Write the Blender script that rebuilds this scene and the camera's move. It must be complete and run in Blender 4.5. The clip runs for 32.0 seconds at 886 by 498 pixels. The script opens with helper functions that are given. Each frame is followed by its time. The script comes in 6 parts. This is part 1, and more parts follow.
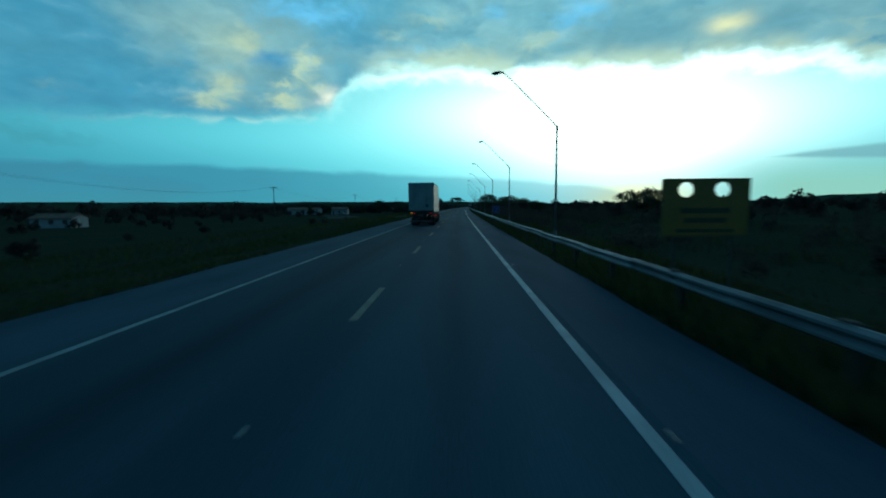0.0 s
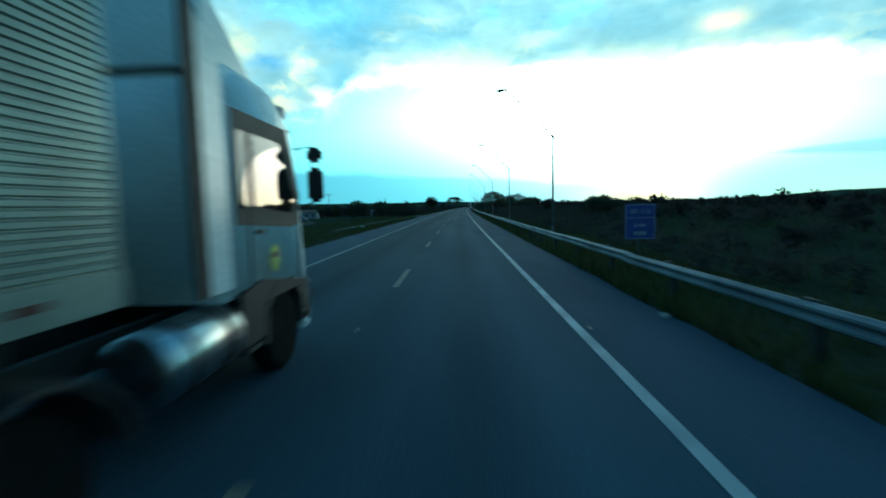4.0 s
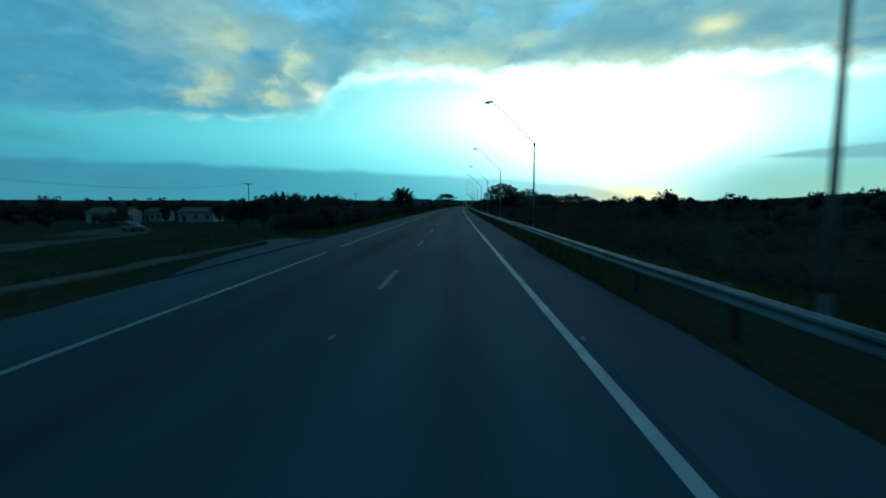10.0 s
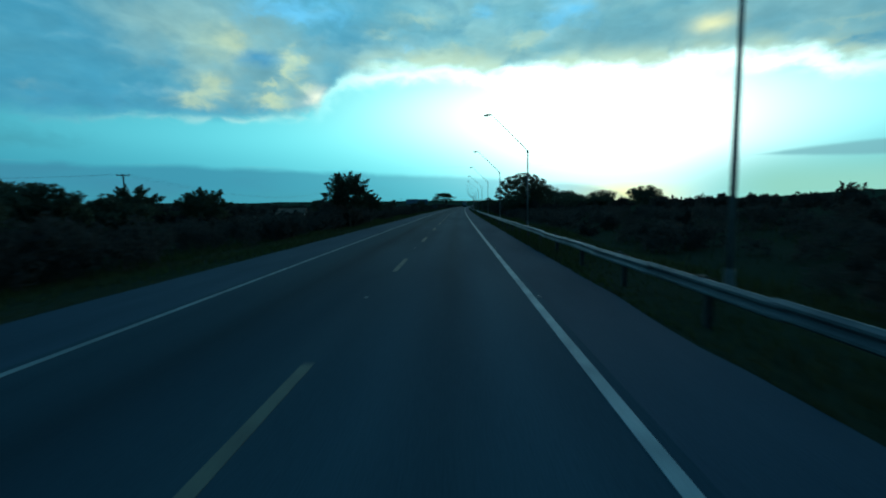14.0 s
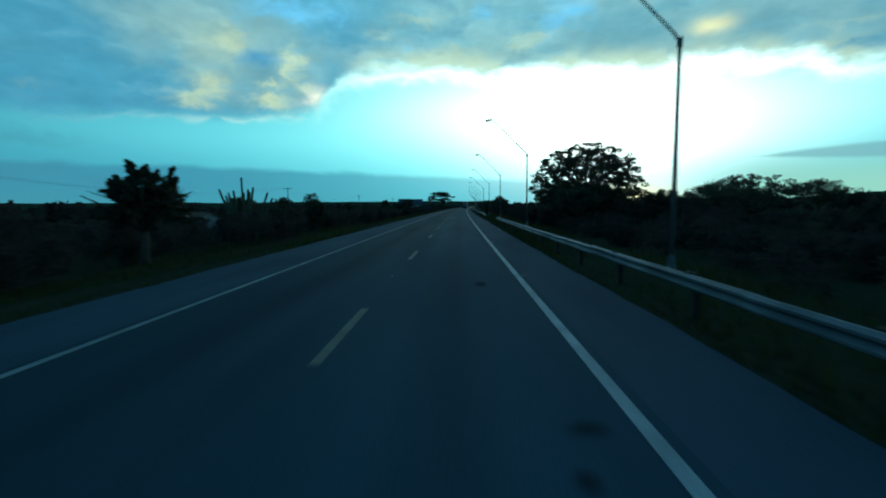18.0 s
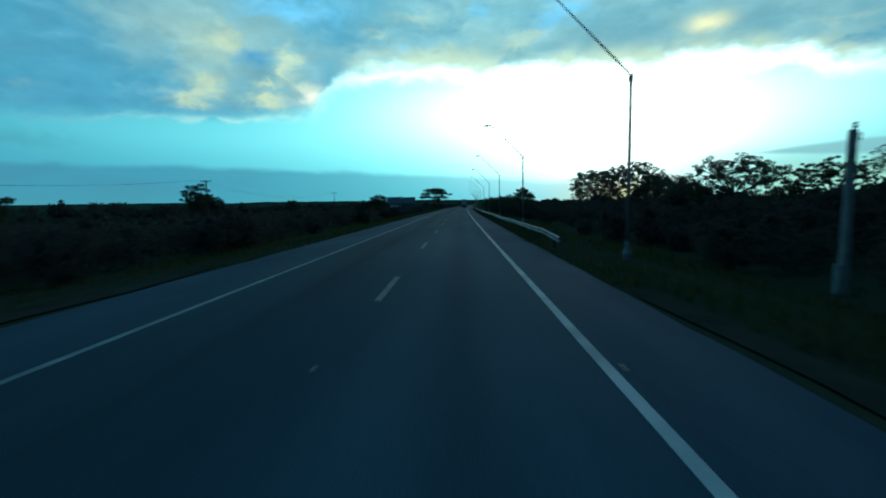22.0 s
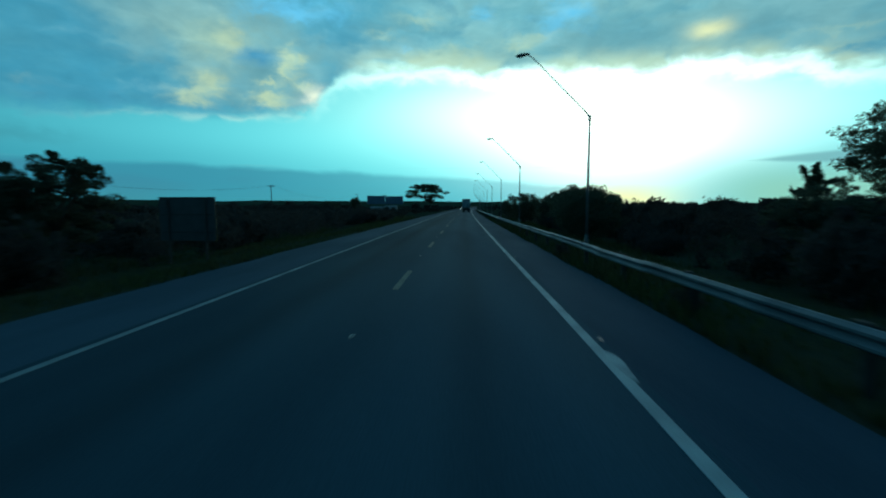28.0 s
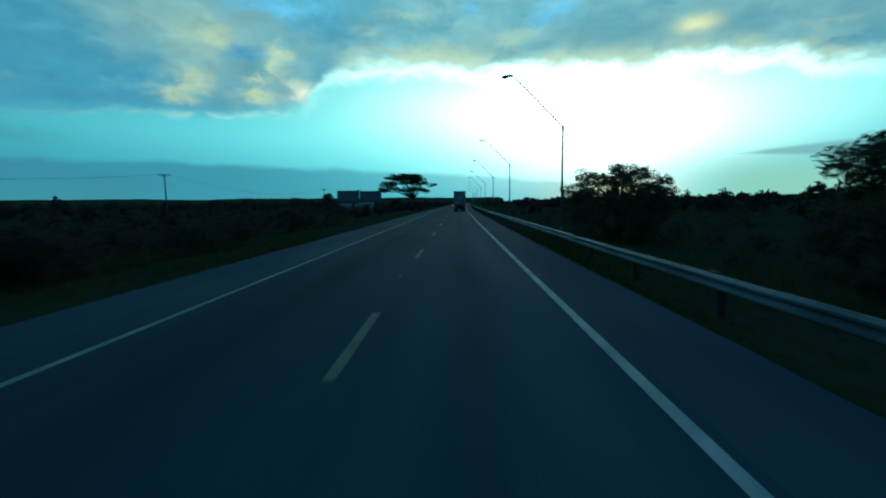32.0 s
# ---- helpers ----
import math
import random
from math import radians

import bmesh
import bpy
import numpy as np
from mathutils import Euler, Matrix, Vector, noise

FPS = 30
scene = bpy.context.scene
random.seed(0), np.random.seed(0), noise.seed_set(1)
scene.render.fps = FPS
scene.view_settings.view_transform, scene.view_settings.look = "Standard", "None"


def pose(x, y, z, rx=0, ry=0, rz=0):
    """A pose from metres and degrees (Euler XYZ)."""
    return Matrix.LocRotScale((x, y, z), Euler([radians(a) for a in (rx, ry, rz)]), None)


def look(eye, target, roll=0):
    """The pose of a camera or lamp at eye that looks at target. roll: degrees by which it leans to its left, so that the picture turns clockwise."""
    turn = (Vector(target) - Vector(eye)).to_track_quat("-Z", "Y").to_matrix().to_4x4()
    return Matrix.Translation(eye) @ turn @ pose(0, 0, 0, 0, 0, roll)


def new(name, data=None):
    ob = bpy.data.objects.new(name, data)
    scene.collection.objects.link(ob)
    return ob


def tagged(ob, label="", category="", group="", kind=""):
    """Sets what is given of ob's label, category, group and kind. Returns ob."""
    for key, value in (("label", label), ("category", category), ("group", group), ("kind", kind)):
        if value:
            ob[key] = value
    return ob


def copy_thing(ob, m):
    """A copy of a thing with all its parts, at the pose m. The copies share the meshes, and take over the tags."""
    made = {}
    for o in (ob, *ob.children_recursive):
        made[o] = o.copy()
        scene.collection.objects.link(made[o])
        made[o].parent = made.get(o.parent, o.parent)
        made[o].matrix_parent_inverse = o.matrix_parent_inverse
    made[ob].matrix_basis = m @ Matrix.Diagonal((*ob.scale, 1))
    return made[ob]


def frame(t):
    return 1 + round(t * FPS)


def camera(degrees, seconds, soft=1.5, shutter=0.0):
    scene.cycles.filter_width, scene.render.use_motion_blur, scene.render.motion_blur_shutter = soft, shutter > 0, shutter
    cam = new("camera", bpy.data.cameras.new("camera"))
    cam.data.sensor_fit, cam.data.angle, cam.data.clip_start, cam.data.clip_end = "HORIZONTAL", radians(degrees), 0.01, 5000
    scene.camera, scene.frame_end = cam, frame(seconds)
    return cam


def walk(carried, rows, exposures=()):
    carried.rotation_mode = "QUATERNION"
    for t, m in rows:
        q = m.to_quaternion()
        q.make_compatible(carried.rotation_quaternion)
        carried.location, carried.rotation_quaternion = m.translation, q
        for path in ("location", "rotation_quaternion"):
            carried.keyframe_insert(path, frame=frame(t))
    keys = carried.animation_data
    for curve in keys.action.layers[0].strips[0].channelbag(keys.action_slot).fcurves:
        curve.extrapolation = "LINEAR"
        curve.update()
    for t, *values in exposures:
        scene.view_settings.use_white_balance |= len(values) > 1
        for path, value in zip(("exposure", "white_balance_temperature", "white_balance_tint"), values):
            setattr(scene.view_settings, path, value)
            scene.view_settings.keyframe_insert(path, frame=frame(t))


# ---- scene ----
cam = camera(89.08, 32.0, soft=2.0, shutter=0.5)
PATH = [
    (0.0, pose(0.129, 5.371, 2.10, 84.50, 0.42, 1.68)),
    (0.5, pose(0.034, 12.209, 2.10, 84.62, -0.09, 1.95)),
    (1.0, pose(-0.055, 19.060, 2.10, 84.74, -0.79, 1.73)),
    (2.0, pose(-0.054, 32.842, 2.10, 84.43, -0.25, 2.01)),
    (3.0, pose(-0.044, 46.651, 2.10, 84.55, 0.46, 1.67)),
    (3.5, pose(0.017, 53.548, 2.10, 84.66, 0.57, 1.65)),
    (4.0, pose(0.084, 60.444, 2.10, 84.57, 1.18, 1.42)),
    (4.5, pose(0.165, 67.345, 2.10, 84.45, 1.34, 1.34)),
    (6.5, pose(0.546, 94.959, 2.10, 84.47, 0.26, 1.23)),
    (7.0, pose(0.654, 101.849, 2.10, 84.85, 0.71, 1.16)),
    (7.5, pose(0.726, 108.732, 2.10, 84.26, 0.73, 0.63)),
    (8.0, pose(0.803, 115.607, 2.10, 84.26, 0.26, 0.61)),
    (8.5, pose(0.928, 122.465, 2.10, 84.66, 0.51, 0.58)),
    (9.0, pose(1.057, 129.325, 2.10, 84.16, 1.06, 0.65)),
    (9.5, pose(1.133, 136.203, 2.10, 84.31, 0.93, 0.64)),
    (10.0, pose(1.213, 143.093, 2.10, 84.35, 0.30, 0.53)),
    (10.5, pose(1.353, 149.992, 2.10, 84.32, 0.31, 0.32)),
    (11.0, pose(1.498, 156.908, 2.10, 84.39, 0.82, 0.31)),
    (11.5, pose(1.653, 163.858, 2.10, 84.69, 1.09, 0.37)),
    (12.0, pose(1.814, 170.818, 2.10, 84.70, 0.86, 0.22)),
    (12.5, pose(1.984, 177.771, 2.10, 84.58, 0.79, 0.34)),
    (13.0, pose(2.158, 184.710, 2.10, 84.35, 1.03, 0.46)),
    (13.5, pose(2.277, 191.610, 2.10, 84.18, 0.94, 0.42)),
    (14.0, pose(2.402, 198.501, 2.10, 84.42, 0.86, 0.39)),
    (14.5, pose(2.544, 205.411, 2.10, 84.50, 1.04, 0.27)),
    (16.5, pose(3.171, 233.117, 2.10, 84.43, 0.23, 0.35)),
    (17.0, pose(3.340, 240.035, 2.10, 84.51, 0.41, 0.32)),
    (17.5, pose(3.525, 246.950, 2.10, 84.51, 0.51, 0.48)),
    (18.0, pose(3.715, 253.850, 2.10, 84.50, 0.62, 0.24)),
    (18.5, pose(3.854, 260.715, 2.10, 84.35, 1.06, 0.49)),
    (19.0, pose(3.997, 267.563, 2.10, 84.70, 0.69, 0.25)),
    (19.5, pose(4.195, 274.409, 2.10, 84.96, 0.73, 0.54)),
    (20.0, pose(4.398, 281.247, 2.10, 84.63, 0.86, 0.13)),
    (20.5, pose(4.603, 288.076, 2.10, 84.58, 0.76, 0.06)),
    (21.0, pose(4.812, 294.898, 2.10, 84.63, 0.86, -0.00)),
    (21.5, pose(5.058, 301.713, 2.10, 84.53, 0.69, 0.23)),
    (22.0, pose(5.309, 308.521, 2.10, 84.34, 1.02, -0.04)),
    (22.5, pose(5.516, 315.322, 2.10, 84.40, 0.69, -0.16)),
    (23.0, pose(5.727, 322.111, 2.10, 84.65, 0.16, -0.17)),
    (23.5, pose(5.999, 328.881, 2.10, 84.91, 0.35, -0.49)),
    (24.0, pose(6.275, 335.633, 2.10, 84.46, 0.83, -0.40)),
    (24.5, pose(6.553, 342.360, 2.10, 84.72, 0.60, -0.40)),
    (25.0, pose(6.836, 349.071, 2.10, 84.49, 0.17, -0.39)),
    (25.5, pose(7.069, 355.775, 2.10, 84.52, -0.02, -0.26)),
    (27.5, pose(8.050, 382.490, 2.10, 84.53, 0.72, -0.12)),
    (28.0, pose(8.306, 389.152, 2.10, 84.56, 0.03, -0.09)),
    (28.5, pose(8.553, 395.812, 2.10, 84.94, 0.46, -0.02)),
    (29.0, pose(8.804, 402.460, 2.10, 84.81, 0.70, -0.15)),
    (29.5, pose(9.106, 409.086, 2.10, 84.85, 0.88, -0.01)),
    (30.0, pose(9.412, 415.694, 2.10, 84.48, 1.25, -0.37)),
    (30.5, pose(9.661, 422.278, 2.10, 84.72, 1.93, -0.26)),
    (31.0, pose(9.915, 428.860, 2.10, 84.15, 1.40, -0.85)),
    (31.5, pose(10.258, 435.462, 2.10, 84.56, 1.60, -0.57)),
    (32.0, pose(10.606, 442.071, 2.10, 84.07, 0.70, -1.19)),
]
EXPOSURES = [(0.0, 0.0, 6500, 8), (1.0, 0.1, 6800, 8), (2.0, 0.7, 6850, 8), (3.0, 0.95, 6850, 8), (4.0, 0.9, 6750, 8), (6.0, 0.06, 6550, 8), (16.5, 0.1, 6600, 8),
             (19.0, 0.15, 6650, 8), (20.0, 0.4, 6700, 11), (21.0, 0.55, 6750, 12), (22.0, 0.25, 6700, 10), (23.0, 0.17, 6750, 8), (25.0, 0.07, 6600, 4), (32.0, 0.0, 6600, 3)]
walk(cam, PATH, EXPOSURES)

# ---- the sky at dusk: a cloud deck over a clear bright strip, a low haze bank over the horizon ----
world = bpy.data.worlds.new("dusk_sky")
world.use_nodes = True
scene.world = world
WT = world.node_tree
WT.nodes.clear()


def wm(op, a, b=None, c=None, clamp=False):
    """One math node of the sky; arguments are sockets or numbers."""
    n = WT.nodes.new("ShaderNodeMath")
    n.operation, n.use_clamp = op, clamp
    for i, v in enumerate((a, b, c)):
        if v is None:
            continue
        if isinstance(v, (int, float)):
            n.inputs[i].default_value = v
        else:
            WT.links.new(v, n.inputs[i])
    return n.outputs[0]


def wstep(v, lo, hi):
    """Smooth step of v from lo to hi."""
    n = WT.nodes.new("ShaderNodeMapRange")
    n.interpolation_type = "SMOOTHSTEP"
    WT.links.new(v, n.inputs[0])
    n.inputs[1].default_value, n.inputs[2].default_value = lo, hi
    return n.outputs[0]


def wbell(v, mid, width):
    """A bell round mid."""
    d = wm("DIVIDE", wm("SUBTRACT", v, mid), width)
    return wm("EXPONENT", wm("MULTIPLY", wm("MULTIPLY", d, d), -1.0))


def wmix(fac, a, b):
    n = WT.nodes.new("ShaderNodeMix")
    n.data_type = "RGBA"
    for sock, v in ((n.inputs[0], fac), (n.inputs[6], a), (n.inputs[7], b)):
        if isinstance(v, tuple):
            sock.default_value = (*v, 1)
        elif isinstance(v, (int, float)):
            sock.default_value = v
        else:
            WT.links.new(v, sock)
    return n.outputs[2]


def wadd(a, col, fac):
    """a + col * fac"""
    n = WT.nodes.new("ShaderNodeMix")
    n.data_type, n.blend_type = "RGBA", "ADD"
    n.inputs[0].default_value = 1
    WT.links.new(a, n.inputs[6])
    s = WT.nodes.new("ShaderNodeVectorMath")
    s.operation = "SCALE"
    s.inputs[0].default_value = col
    WT.links.new(fac, s.inputs["Scale"])
    WT.links.new(s.outputs[0], n.inputs[7])
    return n.outputs[2]


def wcurve(v, pts, lo, hi, top):
    """A height in degrees over the azimuth, from a row of points."""
    r = WT.nodes.new("ShaderNodeValToRGB")
    WT.links.new(wm("DIVIDE", wm("SUBTRACT", v, lo), hi - lo), r.inputs[0])
    el = r.color_ramp.elements
    while len(el) < len(pts):
        el.new(0.5)
    for e, (a, h) in zip(el, sorted(pts)):
        e.position, e.color = (a - lo) / (hi - lo), (h / top, h / top, h / top, 1)
    return wm("MULTIPLY", r.outputs[0], top)


def wnoise(az, el, sx, sy, scale, detail, rough, warp=0.0, z=0.0):
    c = WT.nodes.new("ShaderNodeCombineXYZ")
    WT.links.new(wm("MULTIPLY", az, sx), c.inputs[0])
    WT.links.new(wm("MULTIPLY", el, sy), c.inputs[1])
    c.inputs[2].default_value = z
    n = WT.nodes.new("ShaderNodeTexNoise")
    n.inputs["Scale"].default_value, n.inputs["Detail"].default_value = scale, detail
    n.inputs["Roughness"].default_value, n.inputs["Distortion"].default_value = rough, warp
    WT.links.new(c.outputs[0], n.inputs[0])
    return n.outputs[0]


WCO = WT.nodes.new("ShaderNodeTexCoord")
WSEP = WT.nodes.new("ShaderNodeSeparateXYZ")
WT.links.new(WCO.outputs["Generated"], WSEP.inputs[0])
AZ = wm("MULTIPLY", wm("ARCTAN2", WSEP.outputs[0], WSEP.outputs[1]), 57.2958)
EL = wm("MULTIPLY", wm("ARCSINE", WSEP.outputs[2]), 57.2958)

CLOUD_A = wnoise(AZ, EL, 0.055, 0.11, 2.6, 7, 0.55, 0.0)
CLOUD_B = wnoise(AZ, EL, 0.10, 0.17, 2.0, 5, 0.52, 0.5, 3.7)
CLOUD_C = wnoise(AZ, EL, 0.03, 0.10, 1.6, 4, 0.5, 0.0, 8.1)
CLOUD_D = wnoise(AZ, EL, 0.09, 0.17, 2.0, 5, 0.52, 0.5, 13.3)
CLOUD_E = wnoise(AZ, EL, 0.20, 0.36, 2.0, 4, 0.5, 0.4, 21.0)
CLOUD_F = wnoise(AZ, EL, 0.07, 0.16, 2.6, 5, 0.5, 0.6, 31.0)
CLOUD_G = wnoise(AZ, EL, 0.30, 0.42, 2.0, 5, 0.55, 0.6, 43.0)
# bent coordinates, so that each billow has a torn outline
AZ_BEND = wm("MULTIPLY", wm("ADD", wm("SUBTRACT", CLOUD_B, 0.5), wm("MULTIPLY", wm("SUBTRACT", CLOUD_E, 0.5), 0.7)), 9.0)
EL_BEND = wm("MULTIPLY", wm("ADD", wm("SUBTRACT", CLOUD_D, 0.5), wm("MULTIPLY", wm("SUBTRACT", CLOUD_G, 0.5), 0.6)), 6.0)


def billow(col, az, el, wide, high, tint, amount, torn=0.6):
    """A soft cloud form at that azimuth and height, mixed over col; torn: how far its outline is bent."""
    a = wm("ADD", AZ, wm("MULTIPLY", AZ_BEND, torn))
    e = wm("ADD", EL, wm("MULTIPLY", EL_BEND, torn))
    d1 = wm("DIVIDE", wm("SUBTRACT", a, az), wide)
    d2 = wm("DIVIDE", wm("SUBTRACT", e, el), high)
    body = wm("EXPONENT", wm("MULTIPLY", wm("ADD", wm("MULTIPLY", d1, d1), wm("MULTIPLY", d2, d2)), -1.0))
    return wmix(wm("MULTIPLY", body, amount), col, tint)


# clear strip, brighter towards the place where the sun has gone down
FRONT = wbell(AZ, 14.0, 62.0)
SKY = wmix(FRONT, (0.02, 0.14, 0.25), (0.085, 0.60, 0.74))
SKY = wadd(SKY, (0.26, 0.66, 0.52), wm("MULTIPLY", wbell(AZ, 9.0, 26.0), wbell(EL, 10.0, 7.5)))
SKY = wadd(SKY, (0.03, 0.12, 0.12), wm("MULTIPLY", wbell(AZ, -30.0, 26.0), wbell(EL, 8.0, 2.6)))
SKY = wadd(SKY, (0.20, 0.34, 0.26), wm("MULTIPLY", wbell(AZ, 41.0, 12.0), wbell(EL, 9.5, 4.5)))
SKY = wadd(SKY, (0.42, 0.16, 0.10), wm("MULTIPLY", wbell(AZ, 4.0, 13.0), wbell(EL, 11.5, 4.5)))
GLOW = wm("MULTIPLY", wbell(AZ, 20.5, 14.0), wbell(EL, 9.0, 6.8))
SKY = wadd(SKY, (1.5, 1.15, 1.0), GLOW)
SKY = wmix(wm("MULTIPLY", wm("MULTIPLY", wbell(AZ, 21.6, 6.0), wbell(EL, 0.4, 2.2)), 0.9), SKY, (1.05, 1.02, 0.46))
SKY = wmix(wm("MULTIPLY", wstep(AZ, 25.0, 37.0), wm("SUBTRACT", 1.0, wstep(EL, 1.5, 6.5))), SKY, (0.28, 0.64, 0.55))
SKY = billow(SKY, -44.0, 6.9, 4.5, 0.9, (0.06, 0.34, 0.44), 0.8)
SKY = billow(SKY, 38.2, 12.5, 2.9, 0.5, (0.40, 0.85, 0.93), 0.8)

# haze bank over the horizon
BANK_TOP = wcurve(AZ, [(-180, 5.0), (-44.5, 4.7), (-36.2, 4.6), (-28.6, 4.6), (-13.2, 4.2), (-0.4, 3.7), (7.8, 3.1), (14.6, 2.7), (18.6, 2.0), (21.1, 1.1), (26, 0.1), (60, 0.8), (180, 5.0)], -180.0, 180.0, 10.0)
BANK_D = wm("SUBTRACT", wm("ADD", BANK_TOP, wm("MULTIPLY", wm("SUBTRACT", CLOUD_C, 0.5), 0.7)), EL)
BANK_D = wm("ADD", BANK_D, wm("MULTIPLY", wm("SUBTRACT", CLOUD_F, 0.5), 0.9))
BANK = wm("MULTIPLY", wm("MULTIPLY", wstep(BANK_D, -0.3, 0.55), 0.88), wm("SUBTRACT", 1.0, wm("MULTIPLY", wstep(AZ, -34.0, 9.0), 0.54)))
BCOL = wmix(wstep(EL, 0.4, 3.0), (0.052, 0.27, 0.36), (0.048, 0.25, 0.37))
BCOL = wmix(wm("MULTIPLY", wstep(CLOUD_C, 0.45, 0.6), 0.35), BCOL, (0.04, 0.32, 0.45))
SKY = wmix(BANK, SKY, BCOL)

# thin grey cloud over the bright ground to the side
WEDGE_H = wm("MULTIPLY", wstep(AZ, 31.0, 44.0), 0.8)
WEDGE_D = wm("SUBTRACT", WEDGE_H, wm("ABSOLUTE", wm("SUBTRACT", EL, 4.7)))
SKY = wmix(wm("MULTIPLY", wstep(wm("ADD", WEDGE_D, wm("MULTIPLY", wm("SUBTRACT", CLOUD_A, 0.5), 0.6)), -0.1, 0.35), 0.75), SKY,
           (0.17, 0.42, 0.48))

# the cloud deck
EDGE_ROW = [(-180, 9.0), (-60, 7.5), (-44.1, 8.9), (-35.9, 9.4), (-29.4, 9.6), (-23.1, 9.9), (-20.7, 10.2), (-18.2, 10.7), (-15.9, 11.1), (-14.6, 11.6), (-13.8, 13.5), (-12.1, 15.1), (-9.4, 16.3), (-0.1, 16.3), (4.4, 15.9), (7.8, 15.4), (10.5, 15.6), (14.5, 15.7), (19.5, 15.5), (23.7, 15.0), (26.0, 15.0), (27.6, 15.1), (31.7, 14.8), (36.4, 14.2), (39.8, 13.0), (42.9, 12.3), (60, 9.0), (180, 9.0)]
EDGE = wcurve(wm("ADD", AZ, wm("MULTIPLY", wm("SUBTRACT", CLOUD_E, 0.5), 3.0)), EDGE_ROW, -180.0, 180.0, 20.0)
ABOVE = wm("SUBTRACT", EL, EDGE)
TORN = wm("SUBTRACT", 3.3, wm("MULTIPLY", wbell(AZ, -26.0, 9.0), 1.8))
RAG = wm("ADD", ABOVE, wm("MULTIPLY", TORN, wm("ADD", wm("SUBTRACT", CLOUD_D, 0.5), wm("MULTIPLY", wm("SUBTRACT", CLOUD_E, 0.5), 0.5))))
DECK = wstep(RAG, -0.7, 1.2)
SIDE = wstep(AZ, -17.0, 4.0)
DCOL = wmix(SIDE, (0.062, 0.34, 0.51), (0.16, 0.44, 0.53))
DCOL = wmix(wm("MULTIPLY", wstep(CLOUD_A, 0.42, 0.62), 0.45), DCOL, wmix(SIDE, (0.11, 0.42, 0.55), (0.26, 0.52, 0.54)))
DCOL = wmix(wm("MULTIPLY", wstep(CLOUD_D, 0.55, 0.70), 0.35), DCOL, (0.07, 0.28, 0.42))
HAZY, CREAM, BRIGHT, GREY, SLATE, AZURE = (0.23, 0.47, 0.50), (0.36, 0.57, 0.48), (0.52, 0.69, 0.48), (0.13, 0.36, 0.44), (0.062, 0.31, 0.47), (0.14, 0.56, 0.88)
HAZY_FORMS = ((-22.0, 18.8, 6.2, 3.2, 0.65), (-19.2, 14.4, 5.0, 3.1, 0.6), (-10.0, 18.2, 4.6, 1.7, 0.4), (-25.7, 15.0, 3.9, 3.3, 0.55), (-15.3, 16.7, 3.0, 2.0, 0.5), (-31.8, 19.0, 5.2, 2.6, 0.9), (-26.5, 20.3, 5.1, 2.4, 0.75), (-33.5, 16.2, 1.7, 1.8, 0.6), (-29.0, 15.2, 1.5, 1.6, 0.6), (-10.0, 17.6, 3.1, 1.4, 0.5), (-42.0, 11.3, 1.3, 0.5, 0.4), (39.6, 16.9, 3.7, 1.1, 0.35))
CREAM_FORMS = ((-26.1, 17.5, 3.9, 1.9, 0.8), (-2.4, 21.5, 2.0, 0.7, 0.6), (-7.2, 20.0, 2.0, 0.5, 0.5), (-1.8, 17.5, 3.2, 1.0, 0.8), (2.0, 17.8, 2.4, 1.1, 0.8), (9.5, 18.6, 2.7, 0.8, 0.85), (11.9, 19.4, 1.9, 0.5, 0.7), (29.9, 15.6, 3.6, 0.6, 0.6), (38.5, 14.3, 2.9, 0.5, 0.7), (40.4, 16.0, 3.2, 0.3, 0.4), (15.1, 16.0, 4.4, 0.5, 0.6))
BRIGHT_FORMS = ((-24.4, 18.0, 1.3, 1.6, 0.65), (-27.0, 13.2, 1.6, 1.3, 0.8), (-28.4, 11.9, 1.6, 0.9, 0.75), (-18.2, 16.3, 1.3, 1.1, 0.9), (-18.9, 15.0, 1.0, 0.7, 0.75), (-20.5, 13.7, 1.3, 0.4, 0.75), (-20.6, 12.0, 2.7, 0.8, 0.9), (-16.7, 13.9, 1.6, 0.6, 0.6))
GREY_FORMS = ((-21.6, 15.1, 1.7, 0.9, 0.7), (-24.2, 11.4, 1.7, 0.8, 0.6), (7.2, 16.6, 3.1, 1.0, 0.7), (19.5, 18.4, 7.0, 2.3, 0.8), (25.4, 16.3, 3.9, 1.1, 0.6), (34.0, 17.0, 4.3, 1.7, 0.7), (-5.8, 20.6, 4.7, 1.2, 0.55))
SLATE_FORMS = ((-39.7, 16.1, 5.7, 3.3, 0.5), (-31.3, 11.9, 3.5, 1.2, 0.7), (-11.3, 19.6, 4.6, 1.6, 0.7), (41.7, 13.8, 2.6, 0.6, 0.7), (-39.3, 11.0, 5.4, 0.8, 0.35))
AZURE_FORMS = ((-20.1, 21.1, 2.8, 0.7, 0.5), (-18.2, 21.6, 3.2, 0.9, 0.9), (-13.1, 22.0, 2.6, 0.9, 0.6), (15.1, 21.4, 2.2, 1.1, 0.85), (13.1, 20.7, 1.3, 1.6, 0.55), (5.2, 22.4, 1.2, 0.8, 0.6), (-4.9, 18.5, 0.7, 0.4, 0.6))
for forms, tint in ((HAZY_FORMS, HAZY), (SLATE_FORMS, SLATE), (GREY_FORMS, GREY), (CREAM_FORMS, CREAM), (BRIGHT_FORMS, BRIGHT), (AZURE_FORMS, AZURE)):
    for az, el, wide, high, amount in forms:
        DCOL = billow(DCOL, az, el, wide, high, tint, amount)
DCOL = billow(DCOL, -21.9, 16.4, 2.1, 0.8, (0.05, 0.29, 0.52), 0.85, 0.3)
